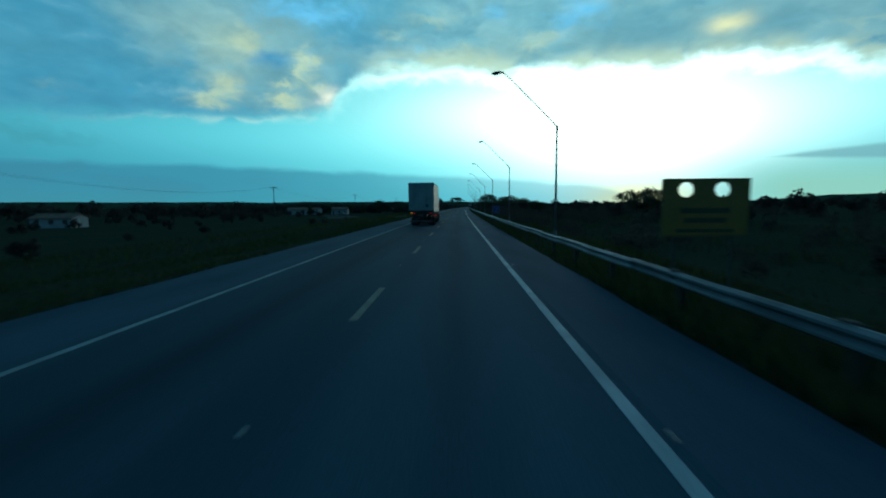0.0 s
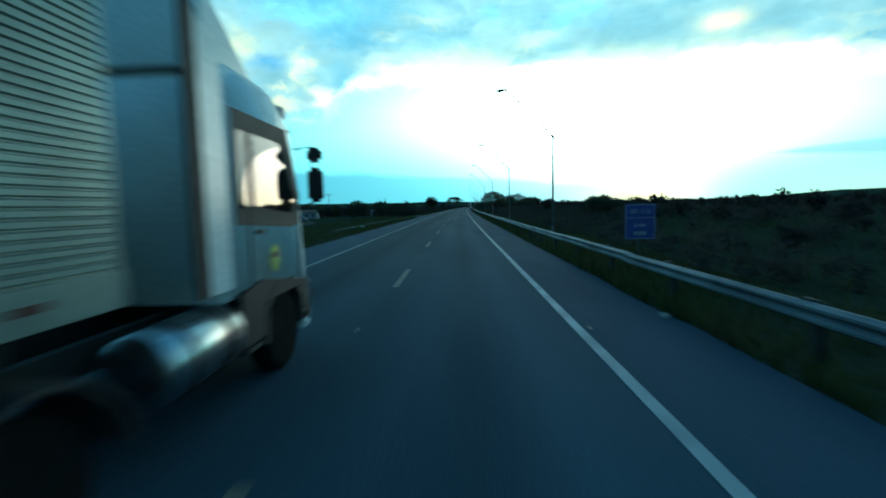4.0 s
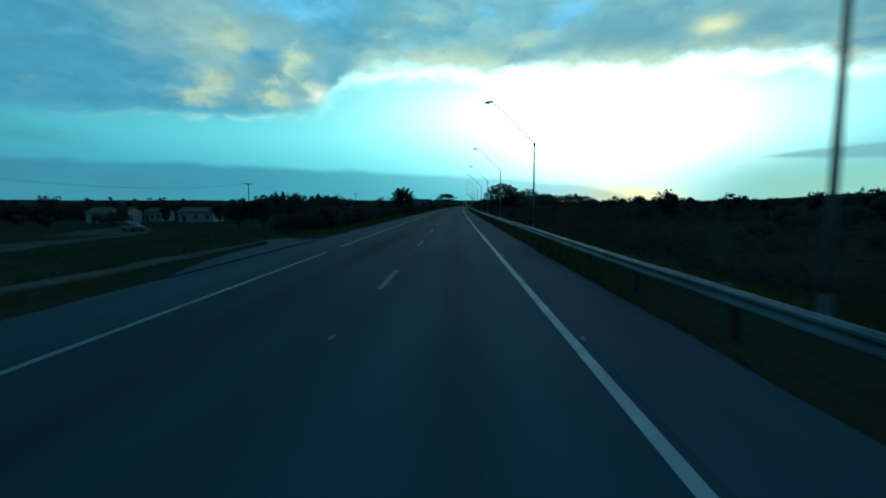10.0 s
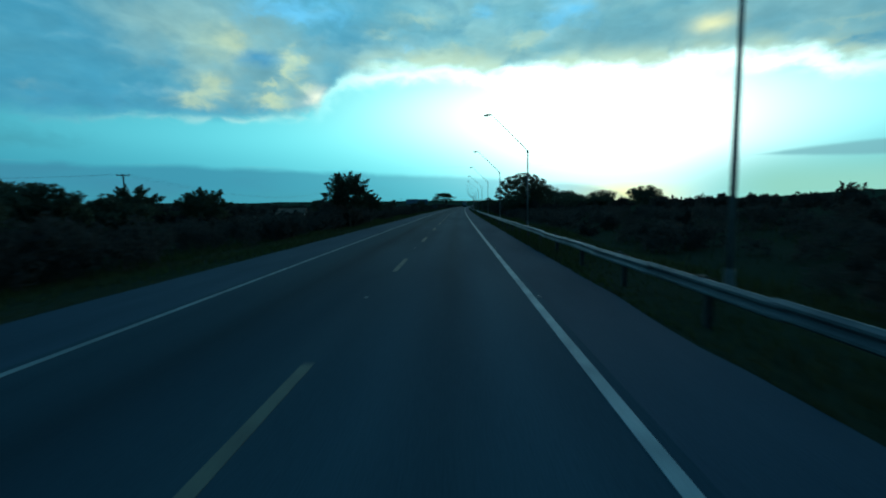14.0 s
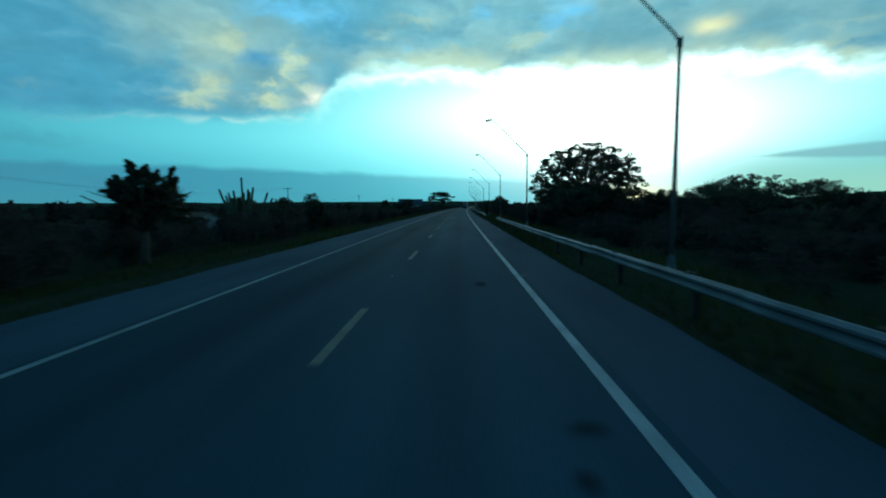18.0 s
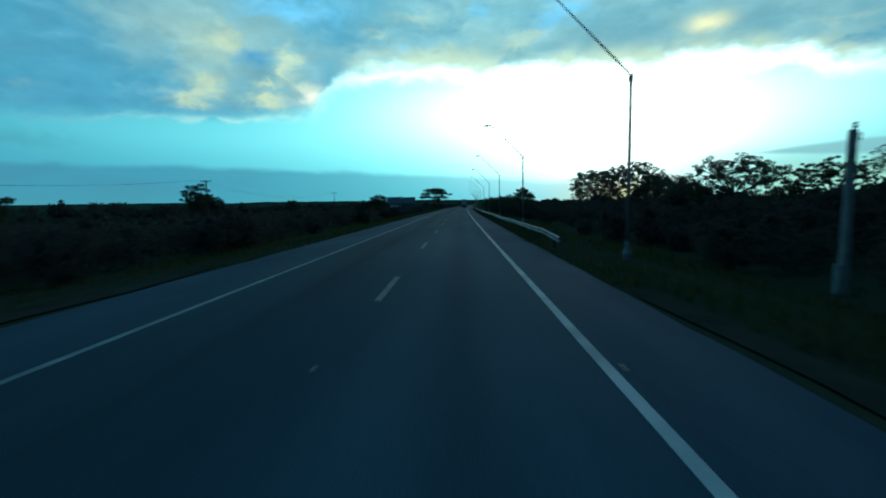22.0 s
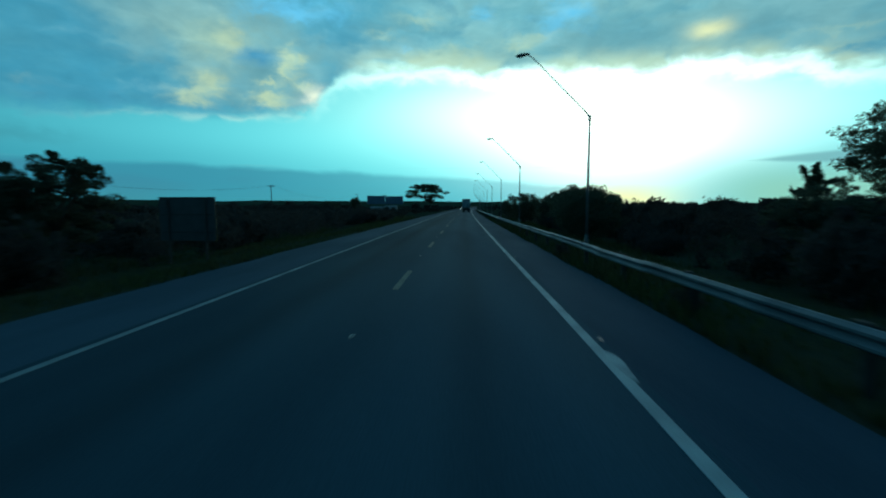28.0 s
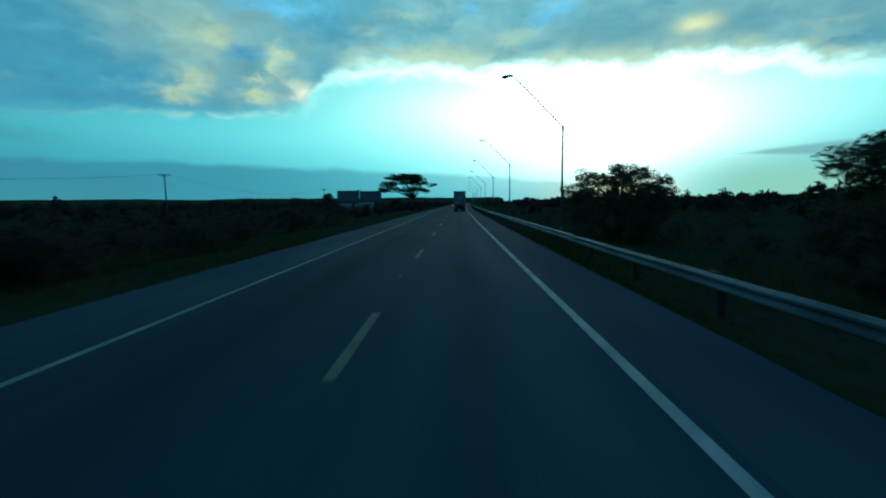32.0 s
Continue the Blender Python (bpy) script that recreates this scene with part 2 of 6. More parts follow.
DCOL = billow(DCOL, 29.8, 18.1, 2.1, 0.8, (0.78, 0.86, 0.52), 1.0, 0.15)
DCOL = billow(DCOL, -15.3, 12.7, 1.5, 1.2, (0.85, 0.95, 0.78), 0.9, 0.4)
DCOL = wmix(wm("MULTIPLY", wm("MULTIPLY", wbell(ABOVE, 0.6, 1.3), wstep(AZ, -14.0, -6.0)), wstep(CLOUD_D, 0.32, 0.62)), DCOL, (0.44, 0.66, 0.54))
FLUFF = wm("ADD", 0.70, wm("ADD", wm("MULTIPLY", CLOUD_E, 0.34), wm("MULTIPLY", CLOUD_F, 0.42)))
DCOL = wmix(wm("MULTIPLY", wstep(CLOUD_F, 0.50, 0.75), 0.18), DCOL, (0.30, 0.56, 0.60))
FL = WT.nodes.new("ShaderNodeVectorMath")
FL.operation = "SCALE"
WT.links.new(DCOL, FL.inputs[0])
WT.links.new(FLUFF, FL.inputs["Scale"])
DCOL = FL.outputs[0]
# away from the sunset the deck is duller, and overhead too
DCOL = wmix(wm("SUBTRACT", 1.0, wbell(AZ, 0.0, 85.0)), DCOL, (0.024, 0.14, 0.25))
DCOL = wmix(wstep(EL, 24.0, 48.0), DCOL, (0.026, 0.152, 0.285))
SKY = wmix(DECK, SKY, DCOL)
RIM = wm("MULTIPLY", wm("MULTIPLY", wbell(RAG, -0.5, 0.9), wstep(AZ, -17.0, -8.0)), wm("SUBTRACT", 1.0, wstep(AZ, 38.0, 50.0)))
SKY = wadd(SKY, (0.55, 0.55, 0.42), RIM)
LINE = wm("MULTIPLY", wbell(RAG, 0.0, 0.4), wbell(AZ, -24.0, 11.0))
SKY = wadd(SKY, (0.20, 0.15, 0.06), wm("MULTIPLY", LINE, wstep(CLOUD_E, 0.30, 0.6)))
SKY = wmix(wm("SUBTRACT", 1.0, wstep(EL, -3.0, 0.2)), SKY, (0.02, 0.07, 0.09))

WBG = WT.nodes.new("ShaderNodeBackground")
WT.links.new(SKY, WBG.inputs[0])
WBG.inputs[1].default_value = 1.0
WOUT = WT.nodes.new("ShaderNodeOutputWorld")
WT.links.new(WBG.outputs[0], WOUT.inputs[0])

# what is left of the sun, low behind the haze
sun_data = bpy.data.lights.new("sun", "SUN")
sun_data.energy, sun_data.angle, sun_data.color = 0.08, radians(10), (1.0, 0.9, 0.7)
new("sun", sun_data).matrix_world = look((0, 0, 50), (-math.sin(radians(21)) * 100, -math.cos(radians(21)) * 100, 50 - 4))


# ---- materials ----
def material(name, col, col2=None, rough=0.7, metal=0.0, scale=3.0, fine=60.0, bump=0.3, per_object=0.0, per_island=0.0, spec=0.5,
             stretch=None, emit=None, bump_scale=None, uv=False, wear_shade_bands=()):
    """A surface with two scales of variation: broad stains between col and col2, fine grain, and relief."""
    m = bpy.data.materials.new(name)
    m.use_nodes = True
    t = m.node_tree
    b = t.nodes["Principled BSDF"]
    col2 = col2 or tuple(c * 0.7 for c in col)
    co = t.nodes.new("ShaderNodeTexCoord")
    vec = co.outputs["UV" if uv else "Object"]
    if stretch:
        mp = t.nodes.new("ShaderNodeMapping")
        mp.inputs["Scale"].default_value = stretch
        t.links.new(vec, mp.inputs[0])
        vec = mp.outputs[0]
    big = t.nodes.new("ShaderNodeTexNoise")
    big.inputs["Scale"].default_value, big.inputs["Detail"].default_value = scale, 5
    t.links.new(vec, big.inputs[0])
    small = t.nodes.new("ShaderNodeTexNoise")
    small.inputs["Scale"].default_value, small.inputs["Detail"].default_value = fine, 3
    t.links.new(vec, small.inputs[0])
    ramp = t.nodes.new("ShaderNodeMapRange")
    ramp.inputs[1].default_value, ramp.inputs[2].default_value = 0.35, 0.65
    t.links.new(big.outputs[0], ramp.inputs[0])
    mix = t.nodes.new("ShaderNodeMix")
    mix.data_type = "RGBA"
    mix.inputs[6].default_value, mix.inputs[7].default_value = (*col, 1), (*col2, 1)
    t.links.new(ramp.outputs[0], mix.inputs[0])
    grain = t.nodes.new("ShaderNodeHueSaturation")
    val = t.nodes.new("ShaderNodeMath")
    val.operation = "MULTIPLY_ADD"
    val.inputs[1].default_value, val.inputs[2].default_value = 0.7, 0.65
    t.links.new(small.outputs[0], val.inputs[0])
    value = val.outputs[0]
    for amount, kind, sock in ((per_object, "ShaderNodeObjectInfo", "Random"), (per_island, "ShaderNodeNewGeometry", "Random Per Island")):
        if amount:
            src = t.nodes.new(kind)
            ma = t.nodes.new("ShaderNodeMath")
            ma.operation = "MULTIPLY_ADD"
            ma.inputs[1].default_value, ma.inputs[2].default_value = amount * 2, 1 - amount
            t.links.new(src.outputs[sock], ma.inputs[0])
            mu = t.nodes.new("ShaderNodeMath")
            mu.operation = "MULTIPLY"
            t.links.new(value, mu.inputs[0])
            t.links.new(ma.outputs[0], mu.inputs[1])
            value = mu.outputs[0]
    if wear_shade_bands:
        # long bands along the road, wear and painted shade: (offset, width, change)
        sep = t.nodes.new("ShaderNodeSeparateXYZ")
        t.links.new(co.outputs["UV"], sep.inputs[0])
        for off, width, change in wear_shade_bands:
            seq = [("SUBTRACT", off), ("DIVIDE", width), ("POWER", 2.0), ("MULTIPLY", -1.0), ("EXPONENT", None), ("MULTIPLY", change), ("ADD", 1.0)]
            cur = sep.outputs[0]
            for op, v in seq:
                n = t.nodes.new("ShaderNodeMath")
                n.operation = op
                t.links.new(cur, n.inputs[0])
                if v is not None:
                    n.inputs[1].default_value = v
                cur = n.outputs[0]
            mu = t.nodes.new("ShaderNodeMath")
            mu.operation = "MULTIPLY"
            t.links.new(value, mu.inputs[0])
            t.links.new(cur, mu.inputs[1])
            value = mu.outputs[0]
    t.links.new(value, grain.inputs["Value"])
    t.links.new(mix.outputs[2], grain.inputs["Color"])
    t.links.new(grain.outputs[0], b.inputs["Base Color"])
    rr = t.nodes.new("ShaderNodeMapRange")
    rr.inputs[3].default_value, rr.inputs[4].default_value = max(rough - 0.12, 0.02), min(rough + 0.12, 1)
    t.links.new(big.outputs[0], rr.inputs[0])
    t.links.new(rr.outputs[0], b.inputs["Roughness"])
    b.inputs["Metallic"].default_value = metal
    b.inputs["Specular IOR Level"].default_value = spec
    if bump:
        bp = t.nodes.new("ShaderNodeBump")
        bp.inputs["Strength"].default_value, bp.inputs["Distance"].default_value = bump, bump_scale or 0.01
        t.links.new(small.outputs[0], bp.inputs["Height"])
        t.links.new(bp.outputs[0], b.inputs["Normal"])
    if emit:
        b.inputs["Emission Color"].default_value, b.inputs["Emission Strength"].default_value = (*emit[:3], 1), emit[3]
    return m


def glass(name, tint=(0.75, 0.85, 0.85)):
    m = bpy.data.materials.new(name)
    m.use_nodes = True
    b = m.node_tree.nodes["Principled BSDF"]
    b.inputs["Base Color"].default_value, b.inputs["Roughness"].default_value = (*tint, 1), 0.03
    b.inputs["Transmission Weight"].default_value = 1.0
    return m


# The -4.2 band puts the lens's corner darkening into the left lane's colour.
M_ASPHALT = material("asphalt", (0.034, 0.072, 0.093), (0.024, 0.054, 0.073), 0.9, scale=0.45, fine=55, bump=0.5, spec=0.06, stretch=(1, 0.13, 1), uv=True,
                     wear_shade_bands=((0.05, 0.30, -0.11), (-0.85, 0.4, 0.12), (0.95, 0.5, 0.20), (-4.2, 2.1, -0.31), (-3.75, 0.3, -0.16), (-4.6, 0.4, 0.10), (-2.85, 0.4, 0.10)))
M_SHOULDER = material("shoulder_asphalt", (0.040, 0.071, 0.096), (0.028, 0.053, 0.074), 0.9, scale=0.6, fine=45, bump=0.5, spec=0.06, stretch=(1, 0.2, 1), uv=True)
M_PATCH = material("tar_patch", (0.012, 0.013, 0.015), (0.022, 0.024, 0.026), 0.8, scale=2, fine=60, bump=0.4, spec=0.02)


def soften(m, most):
    """Thin the surface out towards its rim and in spots, so that what lies under it shows."""
    t = m.node_tree
    b = t.nodes["Principled BSDF"]
    co = t.nodes.new("ShaderNodeTexCoord")
    gr = t.nodes.new("ShaderNodeVectorMath")
    gr.operation = "DISTANCE"
    gr.inputs[1].default_value = (0.5, 0.5, 0.0)
    mp = t.nodes.new("ShaderNodeMapping")
    mp.inputs["Scale"].default_value = (1, 1, 0)
    t.links.new(co.outputs["Generated"], mp.inputs[0])
    t.links.new(mp.outputs[0], gr.inputs[0])
    nz = t.nodes.new("ShaderNodeTexNoise")
    nz.inputs["Scale"].default_value, nz.inputs["Detail"].default_value = 6.0, 4
    t.links.new(co.outputs["Object"], nz.inputs[0])
    ad = t.nodes.new("ShaderNodeMath")
    ad.operation = "MULTIPLY_ADD"
    ad.inputs[1].default_value = 0.35
    t.links.new(nz.outputs[0], ad.inputs[0])
    t.links.new(gr.outputs["Value"], ad.inputs[2])
    mr = t.nodes.new("ShaderNodeMapRange")
    mr.interpolation_type = "SMOOTHSTEP"
    for i, v in ((1, 0.22), (2, 0.60), (3, most), (4, 0.0)):
        mr.inputs[i].default_value = v
    t.links.new(ad.outputs[0], mr.inputs[0])
    t.links.new(mr.outputs[0], b.inputs["Alpha"])


soften(M_PATCH, 0.62)
M_DIM_LINE = material("dim_white_road_paint", (0.19, 0.23, 0.23), (0.11, 0.14, 0.145), 0.75, scale=1.3, fine=30, bump=0.3)
M_WHITE_LINE = material("worn_white_road_paint", (0.30, 0.36, 0.37), (0.19, 0.235, 0.245), 0.7, scale=1.3, fine=30, bump=0.3)
M_YELLOW_LINE = material("worn_yellow_road_paint", (0.115, 0.113, 0.082), (0.080, 0.079, 0.062), 0.75, scale=1.5, fine=26, bump=0.3)
M_GROUND = material("grass_ground", (0.030, 0.038, 0.023), (0.042, 0.043, 0.029), 0.95, scale=0.12, fine=4.0, bump=0.8, spec=0.0, bump_scale=0.08)
M_DIRT = material("bare_dirt", (0.115, 0.105, 0.085), (0.07, 0.066, 0.055), 0.95, scale=0.5, fine=8, bump=0.6, spec=0.0, bump_scale=0.03)
M_VERGE_DIRT = material("dark_verge_dirt", (0.05, 0.043, 0.034), (0.03, 0.028, 0.022), 0.95, scale=0.5, fine=8, bump=0.6, spec=0.0, bump_scale=0.03)
M_HILL = material("far_woodland", (0.035, 0.05, 0.03), (0.05, 0.06, 0.04), 0.95, scale=0.01, fine=0.08, bump=0.0, spec=0.0)
M_GRASS = material("grass_blades", (0.042, 0.060, 0.021), (0.055, 0.054, 0.026), 0.8, scale=0.25, fine=3, bump=0.0, per_island=0.35, spec=0.02)
M_LEAF = material("scrub_leaves", (0.060, 0.053, 0.048), (0.068, 0.055, 0.048), 0.75, scale=0.5, fine=6, bump=0.0, per_island=0.08, per_object=0.2, spec=0.02)
M_LEAF_TREE = material("tree_leaves", (0.066, 0.078, 0.050), (0.080, 0.082, 0.054), 0.7, scale=0.4, fine=5, bump=0.0, per_island=0.25, per_object=0.15, spec=0.08)


def see_through(m, share):
    """Thin leaves: part of the light that falls on one side leaves by the other."""
    t = m.node_tree
    b = t.nodes["Principled BSDF"]
    tr = t.nodes.new("ShaderNodeBsdfTranslucent")
    t.links.new(b.inputs["Base Color"].links[0].from_socket, tr.inputs["Color"])
    mx = t.nodes.new("ShaderNodeMixShader")
    mx.inputs[0].default_value = share
    t.links.new(b.outputs[0], mx.inputs[1])
    t.links.new(tr.outputs[0], mx.inputs[2])
    t.links.new(mx.outputs[0], t.nodes["Material Output"].inputs["Surface"])


for leaf_mat in (M_LEAF, M_LEAF_TREE, M_GRASS):
    see_through(leaf_mat, 0.42)
M_BARK = material("bark", (0.09, 0.075, 0.06), (0.06, 0.05, 0.042), 0.95, scale=3, fine=30, bump=0.8, spec=0.1)
M_CACTUS = material("cactus_skin", (0.06, 0.085, 0.04), (0.045, 0.06, 0.03), 0.7, scale=3, fine=25, bump=0.3)
M_ZINC = material("galvanised_steel", (0.135, 0.165, 0.185), (0.08, 0.10, 0.115), 0.6, metal=0.55, scale=1.2, fine=40, bump=0.1, per_object=0.12)
# Post steel darkened: the blackness under the rail is put into its colour.
M_ZINC_POST = material("darkened_steel_post", (0.05, 0.048, 0.046), (0.035, 0.03, 0.028), 0.75, metal=0.3, scale=3, fine=40, bump=0.2)
M_POLE = material("lamp_pole_steel", (0.16, 0.165, 0.165), (0.10, 0.105, 0.105), 0.55, metal=0.5, scale=1.5, fine=30, bump=0.15)
M_LAMP_BODY = material("lamp_housing_grey", (0.12, 0.12, 0.12), (0.08, 0.08, 0.08), 0.5, scale=4, fine=30, bump=0.1)
M_LAMP_GLASS = material("lamp_bowl_plastic", (0.35, 0.36, 0.36), (0.28, 0.28, 0.28), 0.3, scale=6, fine=30, bump=0.05)
M_CONCRETE = material("concrete", (0.20, 0.195, 0.185), (0.14, 0.135, 0.125), 0.9, scale=2, fine=30, bump=0.4)
M_WOOD_POLE = material("weathered_pole_wood", (0.06, 0.053, 0.046), (0.04, 0.036, 0.032), 0.9, scale=2, fine=20, bump=0.4, stretch=(4, 4, 1))
M_WIRE = material("cable_black", (0.02, 0.02, 0.02), None, 0.6, bump=0.0)
M_SIGN_YELLOW = material("sign_yellow", (0.17, 0.092, 0.007), (0.13, 0.072, 0.006), 0.5, scale=2, fine=20, bump=0.05)
M_SIGN_BLUE = material("sign_blue", (0.015, 0.032, 0.19), (0.012, 0.026, 0.15), 0.45, scale=2, fine=20, bump=0.05)
M_SIGN_WHITE = material("sign_white", (0.65, 0.65, 0.66), (0.5, 0.5, 0.5), 0.5, scale=3, fine=25, bump=0.05)
M_LETTER_DIM = material("dim_sign_lettering", (0.20, 0.22, 0.28), (0.15, 0.17, 0.22), 0.6, scale=3, fine=25, bump=0.05)
M_SIGN_BLACK = material("sign_black_lettering", (0.045, 0.03, 0.008), None, 0.6, bump=0.0)
M_SIGN_BACK = material("sign_back_grey", (0.045, 0.045, 0.045), (0.03, 0.03, 0.03), 0.6, scale=2, fine=20, bump=0.1)
M_WALL_WHITE = material("limewashed_wall", (0.30, 0.30, 0.31), (0.23, 0.23, 0.235), 0.9, scale=0.8, fine=15, bump=0.2)
M_TILE = material("clay_roof_tile", (0.22, 0.11, 0.07), (0.14, 0.08, 0.055), 0.9, scale=1.0, fine=12, bump=0.3, per_object=0.15)
M_DARK_OPENING = material("dark_painted_timber", (0.05, 0.045, 0.04), None, 0.7, scale=3, fine=20, bump=0.1)
M_BOARD_DARK = material("hoarding_dark_blue", (0.07, 0.12, 0.17), (0.055, 0.095, 0.14), 0.6, scale=0.4, fine=6, bump=0.05)
# The sky's greenish reflection is painted into the white side's colour.
M_TRAILER = material("trailer_sky_tinted_aluminium", (0.23, 0.30, 0.28), (0.13, 0.18, 0.172), 0.40, metal=0.35, scale=1.5, fine=11, bump=0.08, stretch=(1, 1, 0.6))
M_TRAILER_REAR = material("trailer_door_white_paint", (0.185, 0.235, 0.25), (0.125, 0.165, 0.18), 0.6, scale=1.2, fine=14, bump=0.08, stretch=(1, 1, 0.4))
M_CAB = material("cab_white_paint", (0.75, 0.76, 0.75), (0.68, 0.69, 0.68), 0.25, scale=1.2, fine=20, bump=0.02)
M_DULL_WHITE = material("dull_white_car_paint", (0.13, 0.135, 0.135), (0.10, 0.105, 0.10), 0.5, scale=1.2, fine=20, bump=0.02)
M_BLACK_PLASTIC = material("black_plastic", (0.014, 0.014, 0.015), (0.02, 0.02, 0.02), 0.7, scale=4, fine=30, bump=0.1)
M_CHASSIS = material("chassis_black", (0.016, 0.016, 0.016), (0.026, 0.022, 0.019), 0.85, scale=3, fine=25, bump=0.2)
M_RUBBER = material("tyre_rubber", (0.009, 0.009, 0.009), (0.014, 0.0135, 0.013), 0.95, scale=5, fine=40, bump=0.3, spec=0.03)
M_RIM = material("wheel_rim_steel", (0.12, 0.12, 0.12), (0.06, 0.058, 0.056), 0.55, metal=0.5, scale=5, fine=30, bump=0.1)
M_CHROME = material("polished_aluminium", (0.52, 0.54, 0.55), (0.36, 0.37, 0.37), 0.30, metal=1.0, scale=3, fine=20, bump=0.02)
M_TAIL_RED = material("tail_lamp_red", (0.5, 0.02, 0.02), None, 0.3, bump=0.0, emit=(1.0, 0.03, 0.03, 0.38))
M_TAIL_DIM = material("marker_lamp_red", (0.4, 0.02, 0.02), None, 0.3, bump=0.0, emit=(1.0, 0.03, 0.02, 0.10))
M_TAIL_AMBER = material("indicator_amber", (0.6, 0.25, 0.02), None, 0.3, bump=0.0, emit=(1.0, 0.40, 0.03, 0.6))
M_REFLECT_RED = material("red_reflector", (0.11, 0.018, 0.018), None, 0.3, bump=0.0)
M_STRIPE_RED = material("bumper_red_stripe", (0.06, 0.016, 0.016), None, 0.7, bump=0.0)
M_STRIPE_WHITE = material("bumper_white_stripe", (0.10, 0.10, 0.10), None, 0.7, bump=0.0)
M_BADGE_BLUE = material("door_emblem_blue", (0.02, 0.045, 0.09), None, 0.5, bump=0.0)
M_BADGE_GREEN = material("cab_emblem_green", (0.25, 0.38, 0.05), None, 0.5, bump=0.0)
M_GLASS = glass("cab_glass", (0.45, 0.55, 0.55))
M_CAR = material("car_dark_paint", (0.05, 0.05, 0.055), None, 0.3, scale=3, fine=20, bump=0.0)
M_HEADLAMP = material("headlamp_lit", (0.9, 0.9, 0.9), None, 0.2, bump=0.0, emit=(0.85, 0.95, 1.0, 3.0))
M_WATER = material("puddle_water", (0.02, 0.025, 0.025), None, 0.05, scale=2, fine=10, bump=0.02)
M_CATSEYE = material("road_stud_white", (0.20, 0.20, 0.195), None, 0.4, bump=0.0)

# ---- the road's line: straight with a very gentle bend to its right ----
BEND = 0.0001112
BEND_END = 720.0


def W(s, off, z=0.0):
    """World place at s metres along the road and off metres to its right."""
    if s <= BEND_END:
        return Vector((BEND * s * s / 2 + off, s - off * BEND * s, z))
    a = BEND * BEND_END
    return Vector((BEND * BEND_END ** 2 / 2 + a * (s - BEND_END) + off, s - off * a, z))


def place(s, off, z=0.0, turn=0.0, scale=1.0):
    p = W(s, off, z)
    m = pose(p.x, p.y, p.z, 0, 0, turn - math.degrees(BEND * min(s, BEND_END)))
    return m @ Matrix.Scale(scale, 4)


LEFT_PROFILE = [(-3500, -2.0), (-1200, -2.4), (-500, -2.6), (-150, -2.6), (-50, -2.4), (-30, -1.6), (-20, -1.0), (-14, -0.55), (-10.5, -0.2), (-8.6, -0.05)]
RIGHT_PROFILE = [(3.95, -0.05), (4.6, -0.12), (7, -0.22), (11.5, -0.85), (15, -0.6), (30, 0.3), (80, 0.8), (150, 1.3), (500, 1.5), (1200, 1.6), (3500, 1.6)]


def ground_z(off):
    prof = LEFT_PROFILE if off < 0 else RIGHT_PROFILE
    return float(np.interp(off, [p[0] for p in prof], [p[1] for p in prof]))


# ---- mesh helpers ----
def mesh_object(name, me, mat, parent=None, label=""):
    if mat and not me.materials:
        me.materials.append(mat)
    ob = new(name, me)
    if parent:
        ob.parent = parent
    if label:
        ob["label"] = label
    return ob


def part(name, bm, mat, parent, label="", smooth=False):
    me = bpy.data.meshes.new(name)
    if smooth:
        for f in bm.faces:
            f.smooth = True
    bm.to_mesh(me)
    bm.free()
    return mesh_object(name, me, mat, parent, label)


def empty(name, m=None):
    ob = new(name)
    ob.empty_display_size = 0.3
    if m is not None:
        ob.matrix_basis = m
    return ob


def box(*boxes, bevel=0.0):
    """One bmesh of boxes (cx, cy, cz, sx, sy, sz), their edges bevelled."""
    bm = bmesh.new()
    for cx, cy, cz, sx, sy, sz in boxes:
        bmesh.ops.create_cube(bm, size=1, matrix=Matrix.Translation((cx, cy, cz)) @ Matrix.Diagonal((sx, sy, sz, 1)))
    if bevel:
        bmesh.ops.bevel(bm, geom=bm.edges[:], offset=bevel, segments=2, affect="EDGES")
    return bm


def add_cyl(bm, p, q, r1, r2=None, seg=10):
    p, q = Vector(p), Vector(q)
    d = q - p
    m = Matrix.Translation((p + q) / 2) @ d.to_track_quat("Z", "Y").to_matrix().to_4x4()
    bmesh.ops.create_cone(bm, cap_ends=True, segments=seg, radius1=r1, radius2=r1 if r2 is None else r2, depth=d.length, matrix=m)
    return bm


def cyl(p, q, r1, r2=None, seg=10):
    return add_cyl(bmesh.new(), p, q, r1, r2, seg)


def add_tube(bm, pts, radii, seg=7):
    """A bent tapering tube through pts."""
    rings = []
    for i, p in enumerate(pts):
        p = Vector(p)
        d = (Vector(pts[min(i + 1, len(pts) - 1)]) - Vector(pts[max(i - 1, 0)])).normalized()
        q = d.to_track_quat("Z", "Y")
        rings.append([bm.verts.new(p + q @ Vector((math.cos(a) * radii[i], math.sin(a) * radii[i], 0)))
                      for a in (2 * math.pi * k / seg for k in range(seg))])
    for a, b in zip(rings, rings[1:]):
        for k in range(seg):
            bm.faces.new((a[k], a[(k + 1) % seg], b[(k + 1) % seg], b[k]))
    bm.faces.new(rings[-1])
    bm.faces.new(rings[0][::-1])
    return bm


